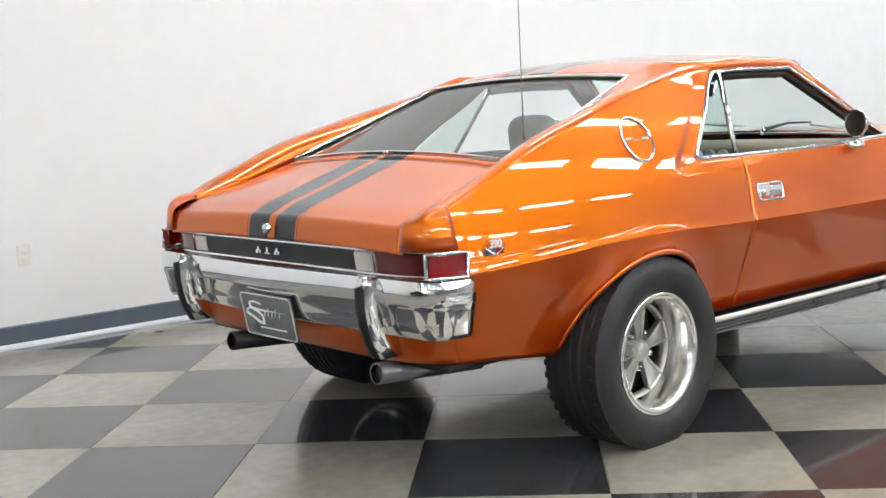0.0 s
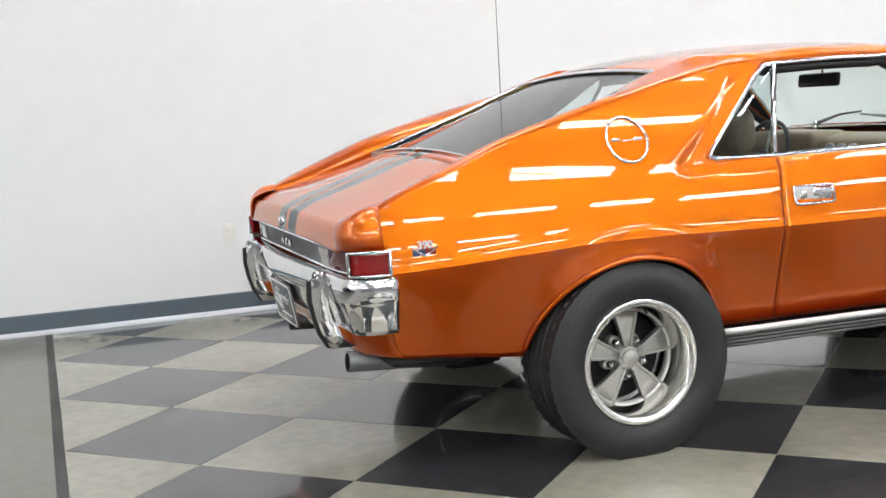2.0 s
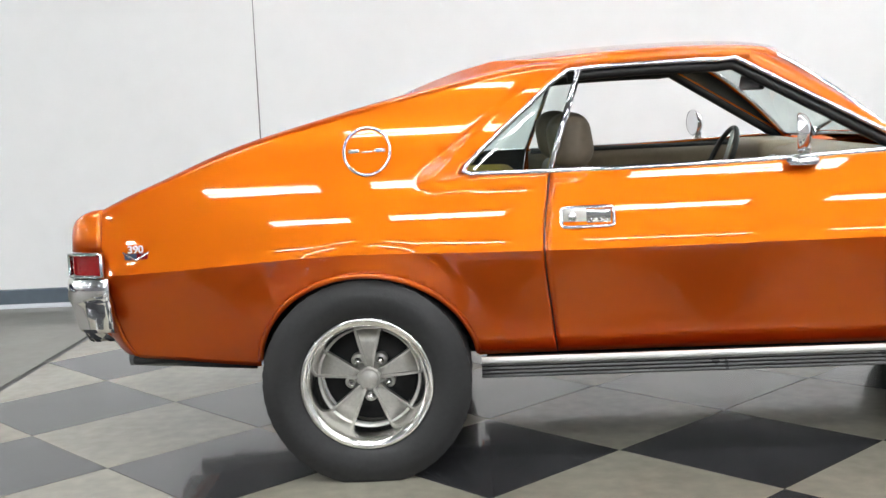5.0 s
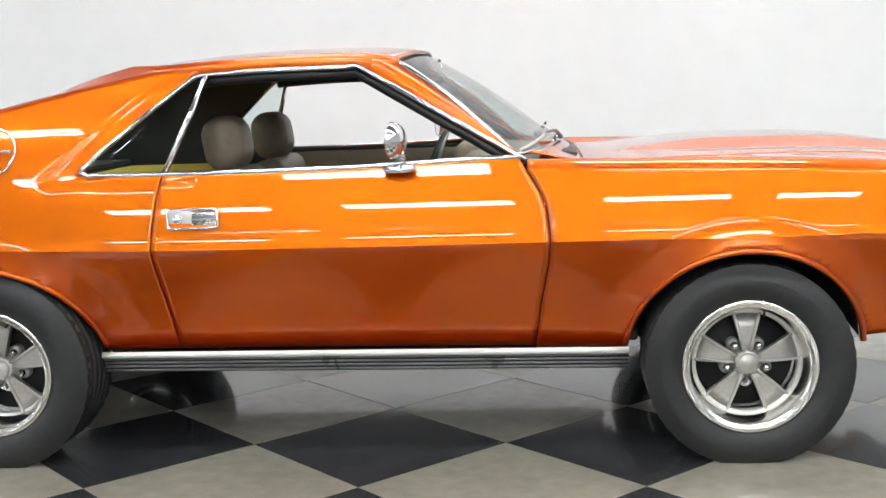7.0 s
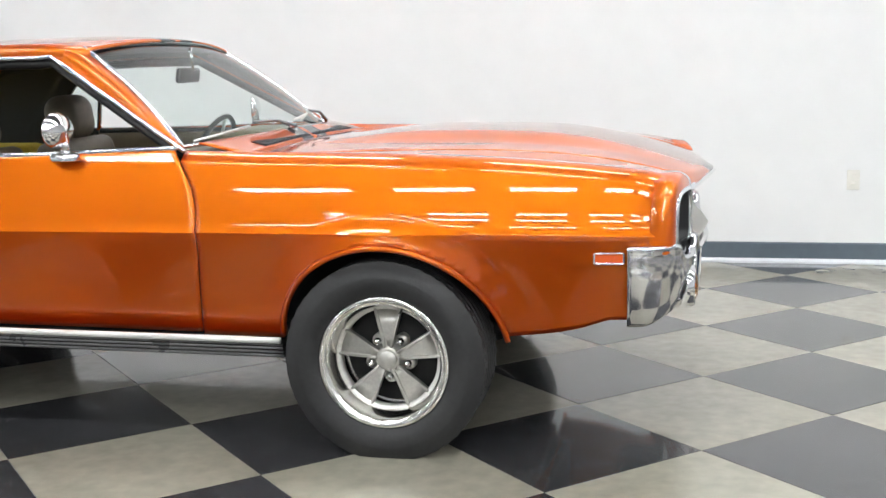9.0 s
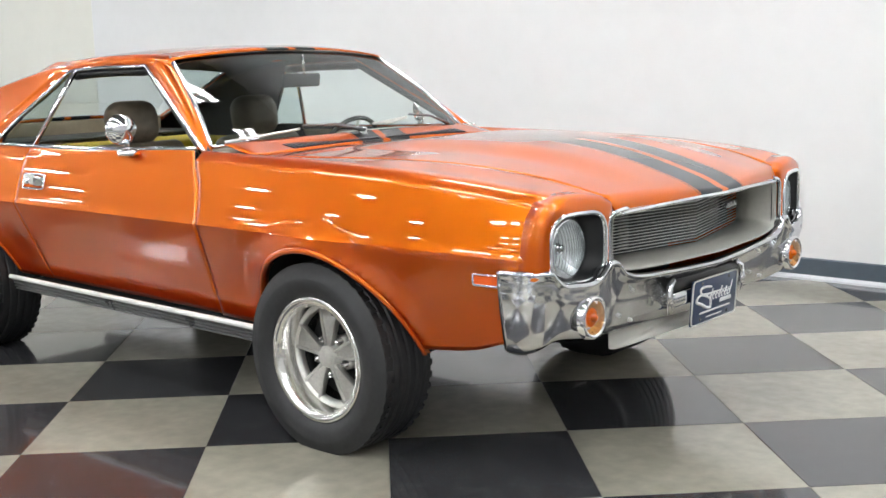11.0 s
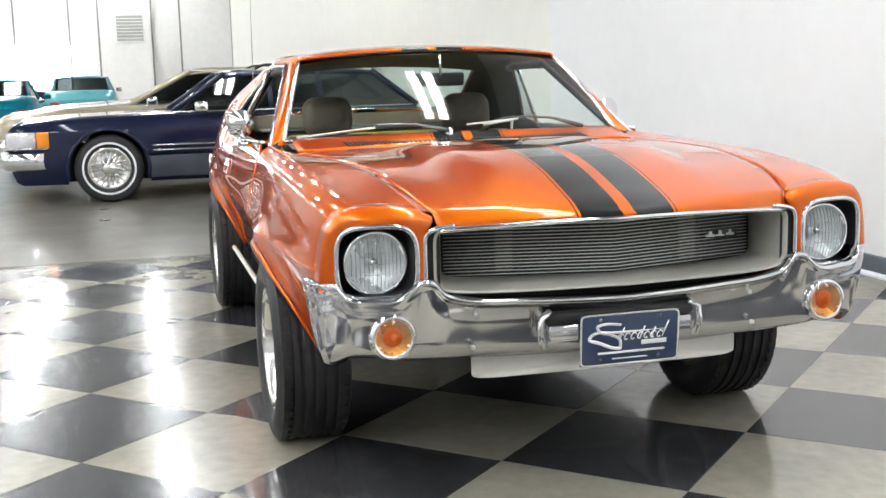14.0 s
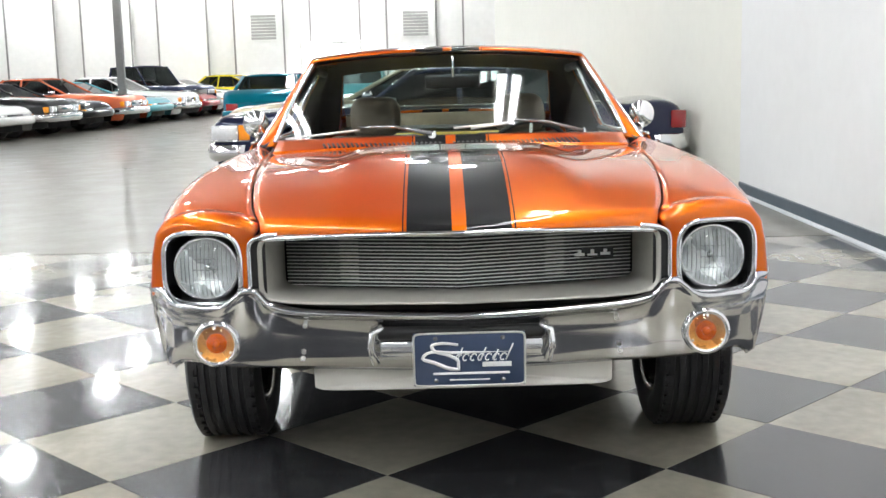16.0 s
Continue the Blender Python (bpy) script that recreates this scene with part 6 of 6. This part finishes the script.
        mr_ = part("door_mirror", box_bm(d - 0.36, d - 0.22, s * (W + 0.05) - 0.09, s * (W + 0.05) + 0.07, zb + 0.0, zb + 0.11, 0.03, 3), M_CHROME if p.get("chrome", True) else paint, root)
    part("grille", box_bm(x1 - 0.02, x1 + 0.025, -W * 0.36, W * 0.36, zn - 0.22, zn - 0.05, 0.015), M_CHROME if p.get("chrome", True) else M_BLACK, root)
    return tagged(root, label, "car", group)


def place(ob, x, y, turn):
    ob.matrix_basis = pose(x, y, 0, 0, 0, turn)
    return ob


NAVY = car_paint("navy_paint", (0.012, 0.016, 0.045), 0.1, rough=0.3, metal=0.3)
SILVERLOW = car_paint("grey_lower_paint", (0.05, 0.055, 0.075), 0.1, rough=0.3, metal=0.4)
BIGCAR = dict(L=5.1, W=1.9, front=0.98, rear=1.2, wheel=0.35, line_x=[-2.55, -2.5, -1.9, 0.8, 1.0, 2.3, 2.5, 2.55], line_z=[0.76, 0.83, 0.87, 0.90, 0.895, 0.84, 0.81, 0.76],
              cabin=(-1.75, -1.25, 0.34, 0.90), belt=0.90, roof=1.31, taper=0.78, pillars=(0.36, 0.70), wire=True)
wagon = place(parked_car("large_saloon", "dark navy large saloon with chrome trim and wire wheels", NAVY, BIGCAR), -8.06, 0.0, -90)
for s in (-1, 1):
    hp = part("headlamp", box_bm(2.27, 2.565, s * 0.88 - 0.03, s * 0.88 + 0.04, 0.585, 0.745, 0.02, 3), M_REFL, wagon, "clear wrap-round headlamp")
    part("side_lamp", box_bm(2.14, 2.265, s * 0.90 - 0.03, s * 0.90 + 0.035, 0.585, 0.745, 0.012, 2), M_AMBER, wagon, "amber side lamp")
    part("lamp_trim", box_bm(2.12, 2.57, s * 0.90 - 0.04, s * 0.90 + 0.03, 0.572, 0.584, 0.003), M_CHROME, wagon)
    part("tail_corner_lamp", box_bm(-2.56, -2.40, s * 0.88 - 0.03, s * 0.88 + 0.045, 0.60, 0.79, 0.015), M_RED, wagon, "red wrap-round tail lamp")
    for z in (0.575, 0.525):
        part("side_moulding", tube_bm([(x, s * 0.958, z) for x in np.linspace(-0.98, 1.12, 10)], 0.012, 6), M_CHROME, wagon)
    part("lower_cladding", box_bm(-0.95, 1.18, s * 0.938 - 0.02, s * 0.938 + 0.012, 0.24, 0.50, 0.01), SILVERLOW, wagon)
    part("roof_rail", tube_bm([(-1.3, s * 0.6, 1.33), (-1.2, s * 0.6, 1.375), (-0.1, s * 0.6, 1.375), (0.0, s * 0.6, 1.33)], 0.014, 8), M_BLACK, wagon)
    part("door_handle", box_bm(-0.62, -0.44, s * 0.948 - 0.01, s * 0.948 + 0.015, 0.75, 0.78, 0.006), M_CHROME, wagon)
for x in (-1.1, -0.65, -0.2):
    part("roof_bar", tube_bm([(x, -0.6, 1.372), (x, 0.6, 1.372)], 0.014, 8), M_BLACK, wagon)

SALOON = dict(L=5.0, W=1.9, front=0.95, rear=1.1, wheel=0.33, line_x=[-2.5, -2.35, -1.2, 0.9, 1.1, 2.2, 2.42, 2.5], line_z=[0.72, 0.88, 0.92, 0.93, 0.92, 0.84, 0.80, 0.70],
              cabin=(-1.5, -0.95, 0.05, 0.85), belt=0.92, roof=1.36)
COUPE = dict(L=4.8, W=1.84, front=0.95, rear=1.0, wheel=0.325, line_x=[-2.4, -2.28, -1.2, 0.4, 0.7, 1.9, 2.3, 2.4], line_z=[0.70, 0.86, 0.88, 0.88, 0.87, 0.76, 0.68, 0.58],
             cabin=(-1.75, -0.85, -0.25, 0.55), belt=0.87, roof=1.24, chrome=False, taper=0.68)
PICKUP = dict(L=5.1, W=1.95, front=0.9, rear=1.15, wheel=0.38, line_x=[-2.55, -2.45, -0.8, 0.9, 1.1, 2.2, 2.48, 2.55], line_z=[1.02, 1.06, 1.06, 1.06, 1.06, 1.02, 0.98, 0.86],
              cabin=(-0.8, -0.7, 0.45, 0.95), belt=1.06, roof=1.72, clear=0.3)


def paint_of(name, c, metal=0.15):
    return car_paint(name, c, 0.06, rough=0.3, metal=metal)


P_BEIGE = paint_of("beige_paint", (0.42, 0.36, 0.26), 0.4)
P_TEAL = paint_of("teal_paint", (0.0, 0.12, 0.17), 0.4)
P_WHITE = paint_of("white_car_paint", (0.72, 0.72, 0.70))
P_BLACK = paint_of("black_car_paint", (0.012, 0.012, 0.013))
P_CORAL = paint_of("coral_paint", (0.55, 0.12, 0.05))
P_SKY = paint_of("sky_blue_paint", (0.10, 0.32, 0.36))
P_RED = paint_of("red_car_paint", (0.32, 0.012, 0.02))
P_YELLOW = paint_of("yellow_car_paint", (0.70, 0.55, 0.02))
P_SILVER = paint_of("silver_car_paint", (0.36, 0.38, 0.40), 0.6)

place(parked_car("saloon_car", "beige saloon car parked beside the wagon", P_BEIGE, SALOON, "parked cars"), -11.0, -0.5, -90)
place(parked_car("saloon_car", "silver saloon car parked in the hall", P_SILVER, SALOON, "parked cars"), -14.0, -0.3, -90)
place(parked_car("coupe_parked", "teal blue coupe seen from its tail", P_TEAL, dict(COUPE, roof=1.30, W=1.74), "parked cars"), -22.2, -4.1, 180)
place(parked_car("saloon_car", "pale blue saloon car parked in the hall", P_SKY, SALOON, "parked cars"), -30.5, -2.7, 180)
ROW = [("white", P_WHITE, COUPE), ("white", P_WHITE, COUPE), ("black", P_BLACK, SALOON), ("black", P_BLACK, COUPE), ("coral orange", P_CORAL, SALOON), ("sky blue", P_SKY, COUPE), ("white", P_WHITE, SALOON), ("red", P_RED, COUPE), ("white", P_WHITE, COUPE)]
for k, (cname, pt, kind) in enumerate(ROW):
    body = "saloon" if kind is SALOON else "coupe"
    place(parked_car("row_car", "%s %s parked in a long row with its nose out" % (cname, body), pt, kind, "cars in the row"), -18.0 - 2.2 * k, -12.1 + 0.26 * k, 82)
for k, (cname, pt) in enumerate((("red", P_RED), ("black", P_BLACK), ("silver", P_SILVER), ("navy", NAVY), ("white", P_WHITE))):
    place(parked_car("row_car", "%s saloon parked in the second row" % cname, pt, SALOON, "cars in the second row"), -21.5 - 3.0 * k, -17.2, 84)
place(parked_car("pickup_truck", "dark pickup truck standing tall among the cars", NAVY, PICKUP, "pickup trucks"), -34.5, -10.5, 60)
place(parked_car("saloon_car", "yellow saloon far down the hall", P_YELLOW, SALOON, "far cars"), -39.6, -8.2, 80)
place(parked_car("saloon_car", "dark blue saloon far down the hall", NAVY, SALOON, "far cars"), -39.6, -5.4, 85)
place(parked_car("coupe_parked", "white coupe at the end of the row", P_WHITE, COUPE, "far cars"), -37.6, -9.6, 80)


# ---- floor ----
D = 0.44
OX, OY = 0.02, -1.09
floor = new("floor", mesh_of("floor", [(FAR_X, -40, -0.004), (14, -40, -0.004), (14, 24, -0.004), (FAR_X, 24, -0.004), (FAR_X, -40, -0.2), (14, -40, -0.2), (14, 24, -0.2), (FAR_X, 24, -0.2)],
                             [(0, 1, 2, 3), (7, 6, 5, 4), (1, 0, 4, 5), (2, 1, 5, 6), (3, 2, 6, 7), (0, 3, 7, 4)], M_CONC, smooth=False))
tagged(floor, "polished grey concrete floor with a checkered tiled bay", "floor", kind="structure")


def clip_poly(poly, f):
    """Keeps the part of a polygon where f >= 0 (f linear)."""
    out = []
    for a, b in zip(poly, poly[1:] + poly[:1]):
        fa, fb = f(a), f(b)
        if fa >= 0:
            out.append(a)
        if fa * fb < 0:
            t = fa / (fa - fb)
            out.append((a[0] + t * (b[0] - a[0]), a[1] + t * (b[1] - a[1])))
    return out


def tile_mesh(poly, mat):
    """A thin slab with a fine chamfer on top."""
    c = np.mean(poly, 0)
    ch = [tuple(c + (np.array(p) - c) * 0.9955) for p in poly]
    n = len(poly)
    V = [(x, y, -0.003) for x, y in poly] + [(x, y, -0.0006) for x, y in poly] + [(x, y, 0.0) for x, y in ch]
    F = [tuple(range(2 * n, 3 * n))]
    for k in range(n):
        j = (k + 1) % n
        F += [(k, j, n + j, n + k), (n + k, n + j, 2 * n + j, 2 * n + k)]
    return V, F


hw = D - 0.0012
diamond = [(hw, 0), (0, hw), (-hw, 0), (0, -hw)]
shared = {}
for dark in (0, 1):
    V, F = tile_mesh(diamond, None)
    shared[dark] = mesh_of("tile", V, F, M_TILE_D if dark else M_TILE_L, smooth=False)
rest = {0: ([], []), 1: ([], [])}
X1, Y0, Y1 = 13.9, -9.0, WALL_Y - 0.033
count = 0
for a in range(-40, 40):
    for b in range(-40, 40):
        cx, cy = OX + D * (a + b + 1), OY + D * (a - b)
        if cx < TILE_EDGE_X - D or cx > X1 or cy < Y0 - D or cy > Y1 + D:
            continue
        dark = (a + b) % 2
        poly = [(cx + x, cy + y) for x, y in diamond]
        whole = min(p[0] for p in poly) > TILE_EDGE_X + 0.02 and max(p[1] for p in poly) < Y1 and min(p[1] for p in poly) > Y0 and max(p[0] for p in poly) < X1
        if whole and cx < 4.6 and cy > -4.2 and count < 300:
            t = put("tile", shared[dark], floor)
            t.location = (cx, cy, 0)
            count += 1
            continue
        for f in (lambda p: p[0] - TILE_EDGE_X - 0.02, lambda p: Y1 - p[1], lambda p: p[1] - Y0, lambda p: X1 - p[0]):
            poly = clip_poly(poly, f) if len(poly) > 2 else poly
        if len(poly) < 3:
            continue
        V, F = tile_mesh(poly, None)
        base = len(rest[dark][0])
        rest[dark][0].extend(V)
        rest[dark][1].extend([tuple(k + base for k in f) for f in F])
for dark in (0, 1):
    ob = put("outer_tiles", mesh_of("outer_tiles", *rest[dark], M_TILE_D if dark else M_TILE_L, smooth=False), floor)
    tagged(ob, kind="stuff")
slab = put("concrete_slab", mesh_of("concrete_slab", *tile_mesh([(FAR_X, -39.9), (TILE_EDGE_X - 0.02, -39.9), (TILE_EDGE_X - 0.02, Y1 + 0.03), (CORNER_X, Y1 + 0.03), (END_X, END_Y), (FAR_X, END_Y)], None), M_CONC, smooth=False), floor)
put("floor_joint", mesh_of("floor_joint", [(TILE_EDGE_X - 0.02, Y0, -0.002), (TILE_EDGE_X + 0.02, Y0, -0.002), (TILE_EDGE_X + 0.02, Y1, -0.002), (TILE_EDGE_X - 0.02, Y1, -0.002)], [(0, 1, 2, 3)], M_JOINT, smooth=False), floor, "dark joint strip between tile and concrete")
